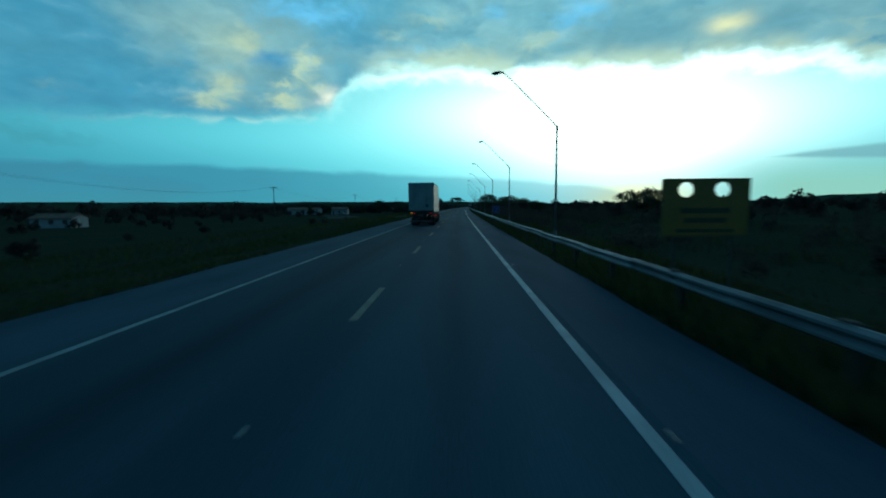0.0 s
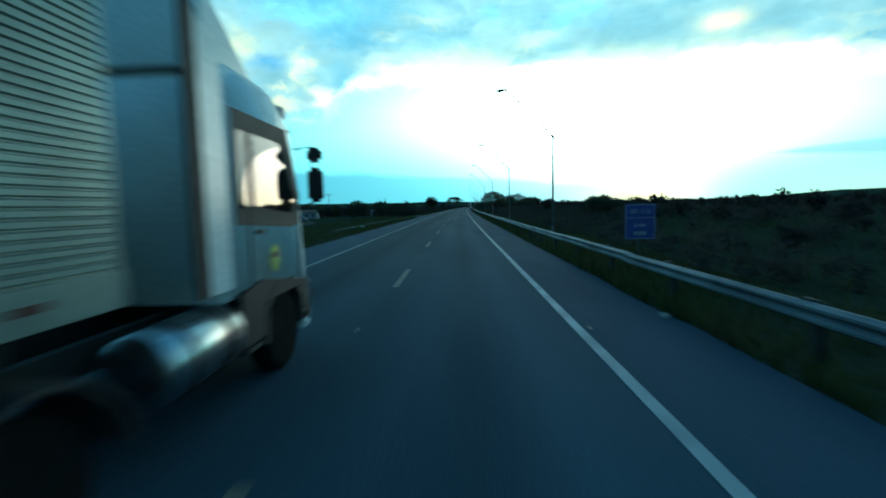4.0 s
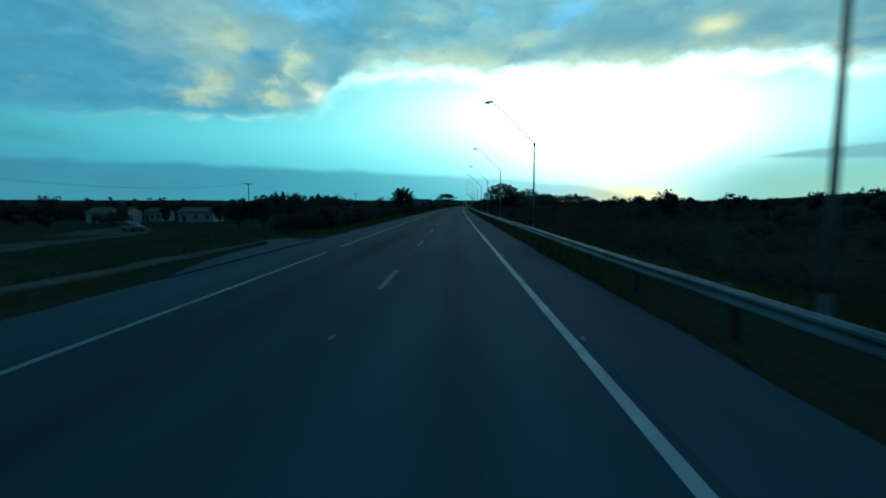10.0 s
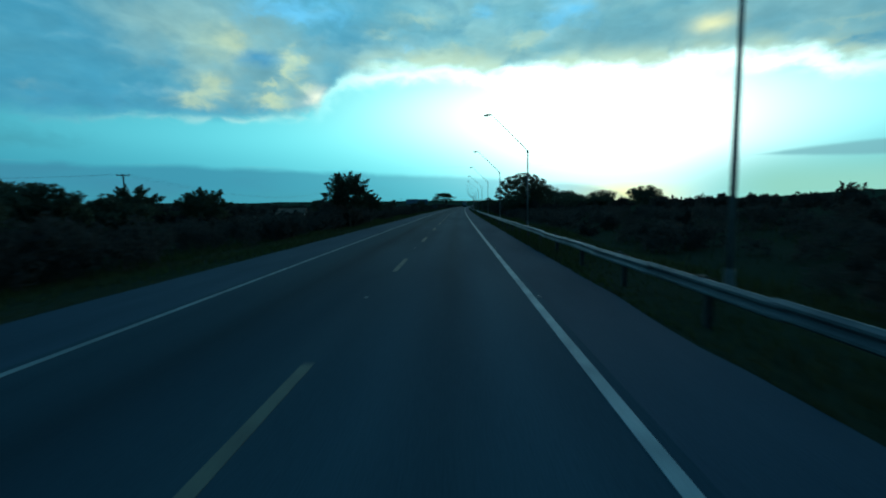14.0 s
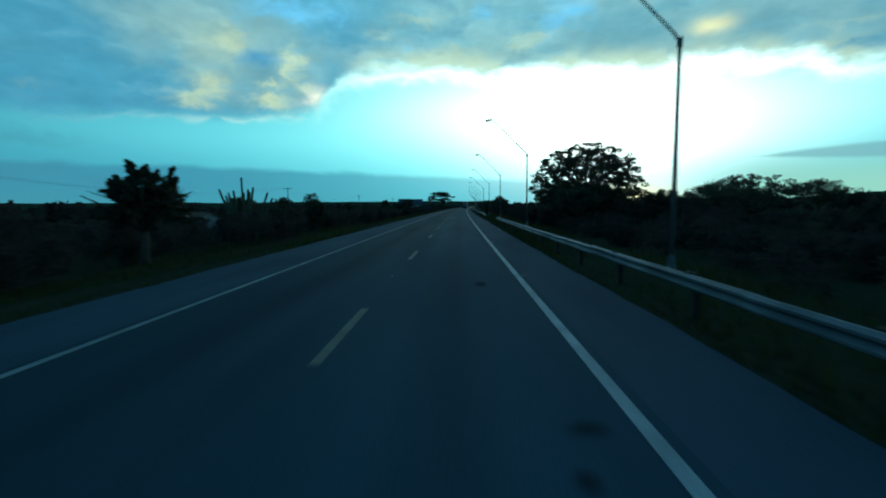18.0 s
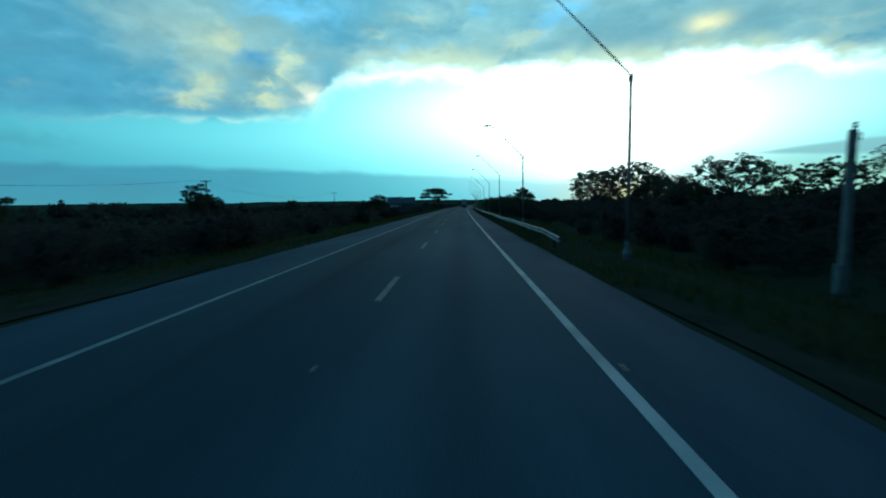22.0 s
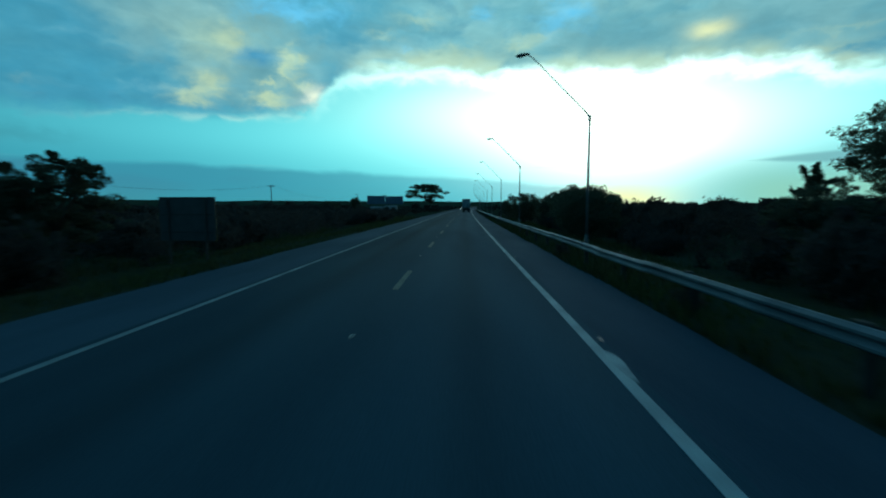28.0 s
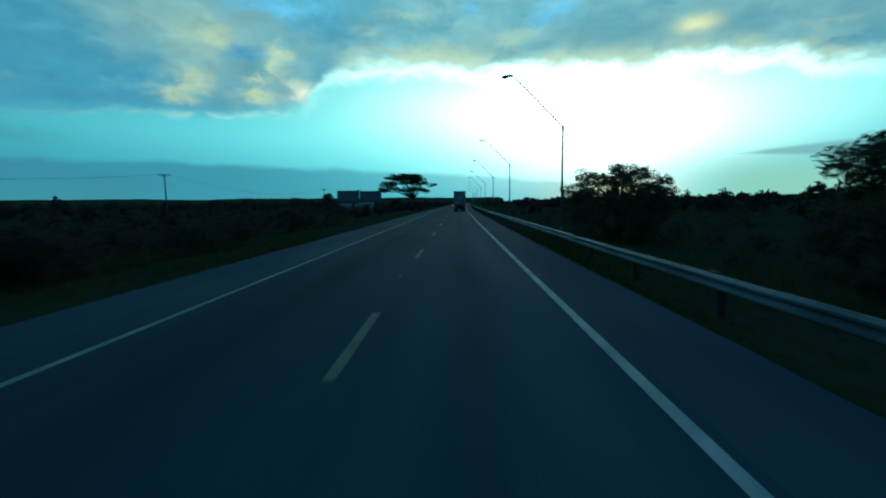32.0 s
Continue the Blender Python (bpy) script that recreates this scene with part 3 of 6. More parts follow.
def lathe(profile, seg=24, axis="X"):
    """A turned shape: profile of (radius, along) round the axis."""
    bm = bmesh.new()
    rings = []
    for r, a in profile:
        ring = []
        for k in range(seg):
            t = 2 * math.pi * k / seg
            v = (a, r * math.cos(t), r * math.sin(t)) if axis == "X" else (r * math.cos(t), r * math.sin(t), a)
            ring.append(bm.verts.new(v))
        rings.append(ring)
    for a, b in zip(rings, rings[1:]):
        for k in range(seg):
            bm.faces.new((a[k], a[(k + 1) % seg], b[(k + 1) % seg], b[k]))
    for ring in (rings[0], rings[-1]):
        if len(ring) > 2:
            bm.faces.new(ring)
    bmesh.ops.recalc_face_normals(bm, faces=bm.faces[:])
    return bm


def prism(outline, x0, x1):
    """A plate with the outline (y, z) from x0 to x1."""
    bm = bmesh.new()
    a = [bm.verts.new((x0, y, z)) for y, z in outline]
    b = [bm.verts.new((x1, y, z)) for y, z in outline]
    n = len(a)
    bm.faces.new(a[::-1])
    bm.faces.new(b)
    for k in range(n):
        bm.faces.new((a[k], a[(k + 1) % n], b[(k + 1) % n], b[k]))
    bmesh.ops.recalc_face_normals(bm, faces=bm.faces[:])
    return bm


def ribbon_mesh(name, profile, svals, wobble=None):
    """A sheet along the road: profile of (off, z) swept over svals."""
    verts, faces = [], []
    n = len(profile)
    for s in svals:
        for off, z in profile:
            dx, dz = wobble(s, off) if wobble else (0, 0)
            verts.append(W(s, off + dx, z + dz))
    for i in range(len(svals) - 1):
        for j in range(n - 1):
            a = i * n + j
            faces.append((a, a + 1, a + n + 1, a + n))
    me = bpy.data.meshes.new(name)
    me.from_pydata([tuple(v) for v in verts], [], faces)
    layer = me.uv_layers.new(name="along")
    flat = [(profile[i % n][0], svals[i // n]) for i in range(len(verts))]
    uvs = [c for lp in me.loops for c in flat[lp.vertex_index]]
    layer.data.foreach_set("uv", uvs)
    return me


def srange(a, b, step):
    n = max(2, int(round((b - a) / step)) + 1)
    return [a + (b - a) * i / (n - 1) for i in range(n)]

# ---- ground, road and markings ----
S_FINE = srange(-60, 760, 4) + srange(780, 1600, 40) + [2000, 2600, 3400]
S_BACK = [-3000, -1500, -600, -200]


def ground_wobble(s, off):
    a = abs(off + 2.2)
    k = max(0.0, min(1.0, (a - 7.5) / 20))
    return 0.0, k * 0.35 * noise.noise(Vector((s * 0.05, off * 0.05, 0))) + max(0.0, min(1, (a - 6.6) / 3)) * 0.06 * noise.noise(Vector((s * 0.4, off * 0.7, 5)))


GROUND_PROFILE = ([(-3500, -2.0), (-2200, -2.2), (-1200, -2.4), (-800, -2.5), (-500, -2.6), (-300, -2.6), (-150, -2.6), (-100, -2.5), (-70, -2.45)]
                  + [(o, ground_z(o)) for o in (-50, -42, -36, -30, -25, -20, -17, -14, -12, -10.5, -9.4, -8.6)] + [(-8.2, -0.09), (3.6, -0.09)]
                  + [(o, ground_z(o)) for o in (3.95, 4.6, 5.4, 7, 9, 11, 14, 18, 23, 30, 40, 55, 80, 110, 150, 250, 500, 900, 1200, 2200, 3500)])
tagged(mesh_object("ground", ribbon_mesh("ground", GROUND_PROFILE, S_BACK + S_FINE, ground_wobble), M_GROUND),
       "flat rough grassland on both sides of the road", "ground", kind="structure")


def edge_wobble(s, off):
    if off < -8 or off > 3.5:
        return 0.12 * noise.noise(Vector((s * 0.25, round(off), 2))) + 0.09 * noise.noise(Vector((s * 1.3, round(off), 7))), 0.0
    return 0.0, 0.0


ROAD_S = srange(-60, 520, 1.0) + srange(524, 1600, 6)
road = tagged(mesh_object("road", ribbon_mesh("road", [(-5.9, 0.0), (-3.8, 0.008), (-1.8, 0.012), (0, 0.008), (2.1, 0.0)], ROAD_S), M_ASPHALT),
              "dark grey asphalt two-lane road with worn surface", "road", kind="structure")
for nm, prof in (("shoulder_left", [(-8.45, -0.14), (-8.4, -0.02), (-7.2, -0.008), (-5.9, 0.0)]),
                 ("shoulder_right", [(2.1, 0.0), (3.0, -0.006), (3.82, -0.02), (3.88, -0.14)])):
    tagged(mesh_object(nm, ribbon_mesh(nm, prof, ROAD_S, edge_wobble), M_SHOULDER),
           "lighter grey asphalt hard shoulder with a ragged edge", "road shoulder", kind="structure")


def line_wobble(s, off):
    return 0.012 * noise.noise(Vector((s * 0.7, round(off), 3))), 0.0


def strip(name, off, width, s0, s1, z, mat, label):
    ss = srange(s0, s1, 1.0 if s1 < 600 else 3.0)
    me = ribbon_mesh(name, [(off - width / 2, z - 0.004), (off - width / 2 + 0.004, z), (off + width / 2 - 0.004, z), (off + width / 2, z - 0.004)], ss, line_wobble)
    return tagged(mesh_object(name, me, mat, road), label)


strip("edge_line", 1.875, 0.165, -60, 1600, 0.010, M_WHITE_LINE, "worn white edge line")
for a, b in ((-60, 163.1), (165.4, 1600)):
    strip("edge_line", -5.659, 0.14, a, b, 0.010, M_DIM_LINE, "darker white edge line")

# ---- far land ----
def ridge(name, az0, az1, dist, height, seed, label):
    """A long low ridge with a thickness, seen from afar."""
    bm = bmesh.new()
    n = 90
    front, top, back = [], [], []
    for i in range(n + 1):
        u = i / n
        az = radians(az0 + (az1 - az0) * u)
        h = height(u) * (1 + 0.25 * noise.noise(Vector((u * 14, seed, 0)))) + 2.2 * noise.noise(Vector((u * 70, seed, 4)))
        cx, cy = math.sin(az), math.cos(az) * 1.0
        front.append(bm.verts.new((cx * (dist - 150), cy * (dist - 150) + 250, -6)))
        top.append(bm.verts.new((cx * dist, cy * dist + 250, max(h, -3))))
        back.append(bm.verts.new((cx * (dist + 250), cy * (dist + 250) + 250, -6)))
    for a, b in ((front, top), (top, back)):
        for i in range(n):
            bm.faces.new((a[i], a[i + 1], b[i + 1], b[i]))
    bmesh.ops.recalc_face_normals(bm, faces=bm.faces[:])
    tagged(part(name, bm, M_HILL, None), label, "hill", kind="structure")


ridge("backdrop_ridge_west", -95, 8, 2300, lambda u: 22 + 6 * math.sin(u * 3), 1.0, "low dark wooded land along the horizon")
ridge("backdrop_ridge_east", 10, 110, 2000, lambda u: 8 + 38 * math.exp(-((u - 0.46) / 0.16) ** 2), 5.0, "low dark hill on the horizon")


# ---- street lamps along the guard rail ----
def build_street_lamp(m):
    lamp = tagged(empty("street_lamp", m), "grey steel street lamp with a long slanting arm, unlit", "street lamp", "street lamps along the road")
    part("pole", add_tube(bmesh.new(), [(0, 0, -0.5), (0, 0, 3.4), (0, 0, 6.77)], [0.082, 0.068, 0.052], 10), M_POLE, lamp, smooth=True)
    part("base_collar", lathe([(0.17, -0.5), (0.17, 0.02), (0.12, 0.16), (0.10, 0.5)], 12, "Z"), M_POLE, lamp)
    part("joint", add_tube(bmesh.new(), [(0, 0, 6.6), (0, 0, 6.86)], [0.082, 0.082], 10), M_POLE, lamp)
    part("arm", add_tube(bmesh.new(), [(0, 0, 6.74), (-0.16, 0, 6.98), (-1.6, 0, 8.42), (-2.7, 0, 9.52), (-3.15, 0, 9.93), (-3.36, 0, 10.03)],
                         [0.05, 0.042, 0.034, 0.027, 0.026, 0.03], 8), M_POLE, lamp, smooth=True)
    head = part("luminaire", lathe([(0.02, 0), (0.09, 0.04), (0.14, 0.2), (0.155, 0.42), (0.11, 0.62), (0.03, 0.7)], 12, "X"), M_LAMP_BODY, lamp, "dark grey cobra-head luminaire", True)
    head.matrix_basis = Matrix.Translation((-3.28, 0, 10.06)) @ Matrix.Rotation(radians(172), 4, "Y") @ Matrix.Diagonal((1, 1.15, 0.55, 1))
    bowl = part("bowl", lathe([(0.02, 0), (0.10, 0.05), (0.11, 0.25), (0.02, 0.34)], 10, "X"), M_LAMP_GLASS, head, "pale plastic lamp bowl", True)
    bowl.matrix_basis = Matrix.Translation((0.26, 0, 0.10))
    part("clamp", box((-3.3, 0, 10.04, 0.16, 0.10, 0.10), bevel=0.015), M_LAMP_BODY, lamp)
    return lamp


LAMP_S = [33.5, 63.0, 92.9, 121.2, 150.9, 179.4, 209.0, 239.9, 267.7, 297.3, 326.4, 355.9, 384.9, 413.9, 443.8, 471.9, 501.8, 531.1, 560.4]
LAMP_S += [560.4 + 29.24 * i for i in range(1, 9)]
LAMP_OFF = {33.5: 6.2, 150.9: 6.45, 179.4: 6.32, 209.0: 6.5}
first_lamp = build_street_lamp(place(LAMP_S[0], LAMP_OFF[33.5], 0.03))
for s in LAMP_S[1:]:
    copy_thing(first_lamp, place(s, LAMP_OFF.get(s, 6.62), 0.03, random.uniform(-2, 2)))

# ---- guard rail: two lengths with a gap between them ----
W_BEAM = [(0.0, 0.729), (-0.02, 0.725), (-0.032, 0.711), (-0.085, 0.684), (-0.085, 0.648), (-0.03, 0.603), (-0.015, 0.590), (-0.03, 0.576), (-0.085, 0.531), (-0.085, 0.495), (-0.032, 0.468),
          (-0.02, 0.455), (0.0, 0.450)]


def beam_mesh():
    """One 4 m length of the pressed W-shaped beam, with thickness."""
    bm = bmesh.new()
    rows = []
    for y in (-2.12, 0, 2.12):
        rows.append([bm.verts.new((x, y, z)) for x, z in W_BEAM] + [bm.verts.new((x + 0.012, y, z)) for x, z in reversed(W_BEAM)])
    n = len(rows[0])
    for a, b in zip(rows, rows[1:]):
        for k in range(n):
            bm.faces.new((a[k], a[(k + 1) % n], b[(k + 1) % n], b[k]))
    bm.faces.new(rows[0][::-1])
    bm.faces.new(rows[-1])
    bmesh.ops.recalc_face_normals(bm, faces=bm.faces[:])
    me = bpy.data.meshes.new("beam")
    bm.to_mesh(me)
    bm.free()
    return me


def post_mesh():
    bm = box((0.13, 0, 0.28, 0.014, 0.12, 0.95), (0.19, 0, 0.28, 0.10, 0.012, 0.95), (0.25, 0, 0.28, 0.014, 0.12, 0.95))
    me = bpy.data.meshes.new("post")
    bm.to_mesh(me)
    bm.free()
    return me


BEAM, POST, SPACER = beam_mesh(), post_mesh(), bpy.data.meshes.new("spacer")
_b = box((0.06, 0, 0.61, 0.13, 0.15, 0.30), bevel=0.01)
_b.to_mesh(SPACER)
_b.free()
RAIL_OFF = 4.42
for s0, s1 in ((-31.6, 303.0), (328.4, 640)):
    rail = tagged(empty("guard_rail", place(s0, RAIL_OFF)), "long galvanised steel guard rail with a W-shaped beam on posts", "guard rail", "guard rails")
    base = rail.matrix_basis.inverted()
    s = s0 + 2
    while s < s1:
        sag = (0.045 if s < 305 else 0.015) + random.gauss(0, 0.008) + 0.03 * noise.noise(Vector((s * 0.06, 1, 1)))
        tilt = random.gauss(0, 0.5)
        m = base @ place(s, RAIL_OFF, sag) @ Matrix.Translation((0.006 * (int(s) % 2), 0, 0)) @ Matrix.Rotation(radians(tilt * 0.25), 4, "X") @ Matrix.Rotation(radians(tilt * 3), 4, "Y")
        if s0 > 300 and s < s0 + 3:
            # the first length hangs down at its free end
            m = m @ Matrix.Translation((0, 2, 0.6)) @ Matrix.Rotation(0.034, 4, "X") @ Matrix.Translation((0, -2, -0.6))
        mesh_object("beam", BEAM, M_ZINC, rail).matrix_basis = m
        for dy in (0,):
            mp = base @ place(s + dy, RAIL_OFF, sag - 0.06)
            mesh_object("post", POST, M_ZINC_POST, rail).matrix_basis = mp
            mesh_object("spacer", SPACER, M_ZINC_POST, rail).matrix_basis = base @ place(s + dy, RAIL_OFF, sag)
        s += 4.0
    # rounded end pieces
    for se, way in ((s0, -1), (s1 + 0.4, 1)):
        bm = bmesh.new()
        prev = None
        for k in range(9):
            a = math.pi * k / 8
            ring = [bm.verts.new((0.09 - 0.12 * math.cos(a), way * 0.22 * math.sin(a), z)) for z in (0.455, 0.765)]
            if prev:
                bm.faces.new((prev[0], ring[0], ring[1], prev[1]))
            prev = ring
        bmesh.ops.solidify(bm, geom=bm.faces[:], thickness=0.008)
        part("end_piece", bm, M_ZINC, rail, "rounded steel end piece").matrix_basis = base @ place(se, RAIL_OFF, -0.14 if se > 300 and way < 0 else 0.0)


# ---- road signs ----
def plate(w, h, z0, holes):
    """A thin plate with round holes (x, z, radius) through it."""
    bm = bmesh.new()
    loops = [[(-w / 2, z0), (w / 2, z0), (w / 2, z0 + h), (-w / 2, z0 + h)]]
    loops += [[(x + r * math.cos(2 * math.pi * k / 24), z + r * math.sin(2 * math.pi * k / 24)) for k in range(24)] for x, z, r in holes]
    for lp in loops:
        vs = [bm.verts.new((x, 0, z)) for x, z in lp]
        for k in range(len(vs)):
            bm.edges.new((vs[k], vs[(k + 1) % len(vs)]))
    bmesh.ops.triangle_fill(bm, edges=bm.edges[:], use_beauty=True)
    bmesh.ops.recalc_face_normals(bm, faces=bm.faces[:])
    bmesh.ops.solidify(bm, geom=bm.faces[:], thickness=0.02)
    mid = sum(v.co.y for v in bm.verts) / len(bm.verts)
    for v in bm.verts:
        v.co.y -= mid
    return bm


def lettering(name, text, height, mat, parent, m):
    """Flat raised letters of that height, in the built-in font, centred on the pose m."""
    cu = bpy.data.curves.new(name, "FONT")
    cu.body, cu.size, cu.extrude, cu.align_x, cu.align_y = text, height * 1.38, 0.003, "CENTER", "CENTER"
    tmp = new(name, cu)
    bpy.context.view_layer.update()
    me = bpy.data.meshes.new_from_object(tmp.evaluated_get(bpy.context.evaluated_depsgraph_get()))
    bpy.data.objects.remove(tmp)
    bpy.data.curves.remove(cu)
    me.materials.clear()
    mesh_object(name, me, mat, parent).matrix_basis = m


def sign_board(name, m, w, h, z0, face, label, category, bars, legs=2, discs=(), border=None, rule=None, flip=False):
    """A plate on legs. bars: (x, z, width, height) of unreadable lines; discs: (x, z, radius)."""
    sg = tagged(empty(name, m), label, category)
    back = 1 if not flip else -1
    part("panel", plate(w, h, z0, discs), face, sg)
    if not discs:
        part("panel_back", box((0, 0.016 * back, z0 + h / 2, w - 0.02, 0.008, h - 0.02)), M_SIGN_BACK, sg)
    for k in range(legs):
        x = 0 if legs == 1 else (-0.33 * w + 0.66 * w * k / (legs - 1))
        part("leg", box((x, 0.07 * back, (z0 + h) / 2 - 0.2, 0.07, 0.07, z0 + h + 0.2), bevel=0.008), M_WOOD_POLE, sg)
    for z in (z0 + 0.2 * h, z0 + 0.6 * h):
        part("cross_bar", box((0, 0.034 * back, z, w * 0.94, 0.03, 0.05)), M_ZINC_POST, sg)
    f = -0.013 * back
    for x, z, bw, bh in bars:
        part("lettering_bar", box((x, f, z, bw, 0.005, bh)), M_LETTER_DIM if face is M_SIGN_BLUE else M_SIGN_BLACK, sg)
    if border:
        t = 0.025
        for b in ((0, z0 + t, w - 0.02, t), (0, z0 + h - t, w - 0.02, t)):
            part("border", box((b[0], f, b[1], b[2], 0.004, b[3])), border, sg)
        for x in (-w / 2 + t, w / 2 - t):
            part("border", box((x, f, z0 + h / 2, t, 0.004, h - 3 * t)), border, sg)
    if rule:
        part("rule", box((0, f, rule, w - 0.05, 0.005, 0.025)), M_LETTER_DIM, sg)
    return sg


sign_board("warning_sign", place(18.2, 7.05, -0.15), 2.42, 1.62, 1.33, M_SIGN_YELLOW, "large yellow road sign with two round holes, on legs", "road sign",
           [(0, 2.06, 1.35, 0.15), (0, 1.79, 1.15, 0.14), (0, 1.50, 1.6, 0.10)], discs=((-0.55, 2.64, 0.21), (0.45, 2.64, 0.21)), border=M_SIGN_BLACK)
info = sign_board("information_sign", place(75.8, 6.0, -0.14), 1.0, 1.18, 1.0, M_SIGN_BLUE, "small blue road sign with white lettering", "road sign",
           [(-0.16, 1.47, 0.07, 0.13), (0.06, 1.47, 0.22, 0.09), (0.0, 1.20, 0.42, 0.12)], legs=1, border=M_LETTER_DIM, rule=1.72)
lettering("lettering", "BR-116", 0.17, M_LETTER_DIM, info, pose(0, -0.014, 1.93, 90))
sign_board("warning_sign", place(408.2, -12.0, -0.35), 2.5, 1.9, 0.95, M_SIGN_YELLOW, "grey back of a large road sign on timber legs", "road sign",
           [(0, 1.8, 1.4, 0.15), (0, 1.5, 1.2, 0.14)], flip=True)


# ---- articulated lorry ----
WHEEL_NUT = bpy.data.meshes.new("wheel_nut")
_b = cyl((-0.03, 0, 0), (0.03, 0, 0), 0.022, seg=6)
_b.to_mesh(WHEEL_NUT)
_b.free()


def wheel(parent, x, y, r=0.5, w=0.28, dual=False):
    side = 1 if x > 0 else -1
    wh = part("wheel", lathe([(r * 0.62, -w / 2), (r * 0.9, -w / 2), (r, -w * 0.36), (r, w * 0.36), (r * 0.9, w / 2), (r * 0.62, w / 2)], 28), M_RUBBER, parent, "worn black rubber tyre")
    wh.matrix_basis = Matrix.Translation((x, y, r))
    rim = part("rim", lathe([(r * 0.62, 0.10), (r * 0.60, 0.13), (r * 0.5, 0.05), (r * 0.34, -0.02), (r * 0.2, 0.0), (r * 0.18, 0.10), (0.02, 0.12)], 24), M_RIM, wh, "dusty steel wheel rim", True)
    rim.matrix_basis = Matrix.Diagonal((side, 1, 1, 1))
    for k in range(8):
        a = 2 * math.pi * k / 8
        mesh_object("wheel_nut", WHEEL_NUT, M_RIM, wh).matrix_basis = Matrix.Translation((side * 0.02, r * 0.27 * math.cos(a), r * 0.27 * math.sin(a)))
    if dual:
        inner = part("inner_tyre", lathe([(r * 0.62, -w / 2), (r * 0.9, -w / 2), (r, -w * 0.36), (r, w * 0.36), (r * 0.9, w / 2), (r * 0.62, w / 2)], 20), M_RUBBER, wh)
        inner.matrix_basis = Matrix.Translation((-side * 0.33, 0, 0))
    return wh


def build_lorry(m, label, lit=True, length=11.3):
    L = length
    lorry = tagged(empty("articulated_lorry", m), label, "lorry")
    z0, z1, hw = 1.48, 4.46, 1.30
    part("cargo_box", box((0, L / 2 + 0.03, (z0 + z1) / 2, 2 * hw - 0.06, L - 0.06, z1 - z0 - 0.04)), M_TRAILER, lorry)
    # ribbed side skins
    for side in (-1, 1):
        n = 46
        out = []
        for k in range(n):
            z = z0 + 0.26 + (z1 - z0 - 0.38) * k / n
            st = (z1 - z0 - 0.38) / n
            out += [(0.0, z), (0.018, z + st * 0.15), (0.018, z + st * 0.7), (0.0, z + st * 0.85)]
        bm = bmesh.new()
        ya, yb = [], []
        for dx, z in out:
            x = side * (hw - 0.022 + dx)
            ya.append(bm.verts.new((x, 0.06, z)))
            yb.append(bm.verts.new((x, L - 0.04, z)))
        for k in range(len(ya) - 1):
            bm.faces.new((ya[k], yb[k], yb[k + 1], ya[k + 1]))
        bmesh.ops.recalc_face_normals(bm, faces=bm.faces[:])
        part("ribbed_side", bm, M_TRAILER, lorry, "ribbed white aluminium side skin")
        part("side_rail", box((side * (hw - 0.005), L / 2, z0 + 0.12, 0.05, L - 0.04, 0.24), bevel=0.008), M_TRAILER, lorry, "plain aluminium lower rail")
        part("top_rail", box((side * (hw - 0.015), L / 2, z1 - 0.05, 0.06, L, 0.10), bevel=0.012), M_TRAILER_REAR, lorry)
        for k in range(9):
            part("side_reflector", box((side * (hw + 0.024), 0.7 + k * (L - 1.4) / 8, z0 + 0.13, 0.008, 0.20, 0.05)), M_REFLECT_RED, lorry)
        part("corner_post", box((side * (hw - 0.03), 0.02, (z0 + z1) / 2, 0.08, 0.10, z1 - z0), bevel=0.01), M_TRAILER_REAR, lorry)
    part("roof_skin", box((0, L / 2, z1 + 0.005, 2 * hw - 0.02, L, 0.03)), M_TRAILER_REAR, lorry)
    # back doors
    for side in (-1, 1):
        d = part("rear_door", box((side * 0.60, -0.015, (z0 + z1) / 2 + 0.02, 1.17, 0.04, z1 - z0 - 0.28), bevel=0.006), M_TRAILER_REAR, lorry, "dirty white rear door")
        for x in (0.28, 0.86):
            part("lock_bar", cyl((side * x, -0.055, z0 + 0.18), (side * x, -0.055, z1 - 0.15), 0.017, seg=8), M_TRAILER_REAR, d)
            for z in (z0 + 0.22, (z0 + z1) / 2, z1 - 0.2):
                part("bar_guide", box((side * x, -0.05, z, 0.10, 0.03, 0.06), bevel=0.005), M_TRAILER_REAR, d)
        for z in (z0 + 0.35, z0 + 1.15, z0 + 1.95, z1 - 0.32):
            part("hinge", box((side * 1.22, -0.045, z, 0.12, 0.03, 0.07), bevel=0.006), M_TRAILER_REAR, d)
        part("marker_plate", box((side * 1.10, -0.042, z0 + 0.68, 0.06, 0.01, 0.16)), M_SIGN_BLACK, d)
    emblem = part("round_emblem", cyl((0.60, -0.040, z0 + 0.66), (0.60, -0.033, z0 + 0.66), 0.17, seg=24), M_BADGE_BLUE, lorry, "round dark blue emblem")
    part("emblem_bar", box((0.60, -0.043, z0 + 0.66, 0.025, 0.004, 0.28)), M_TRAILER_REAR, emblem)
    part("latch", box((0.57, -0.05, z0 + 1.33, 0.035, 0.03, 0.26), (0.58, -0.05, z0 + 1.17, 0.12, 0.03, 0.06), bevel=0.006), M_SIGN_BLACK, lorry)
    part("rear_header", box((0, -0.01, z1 - 0.06, 2 * hw, 0.06, 0.13), bevel=0.01), M_TRAILER_REAR, lorry)
    part("rear_sill", box((0, -0.01, z0 + 0.05, 2 * hw, 0.08, 0.15), bevel=0.01), M_CHASSIS, lorry)
    for x in (-0.98, -0.6, -0.24, 0.3, 0.62, 0.98):
        part("sill_reflector", box((x, -0.055, z0 + 0.06, 0.16, 0.008, 0.035)), M_REFLECT_RED, lorry)
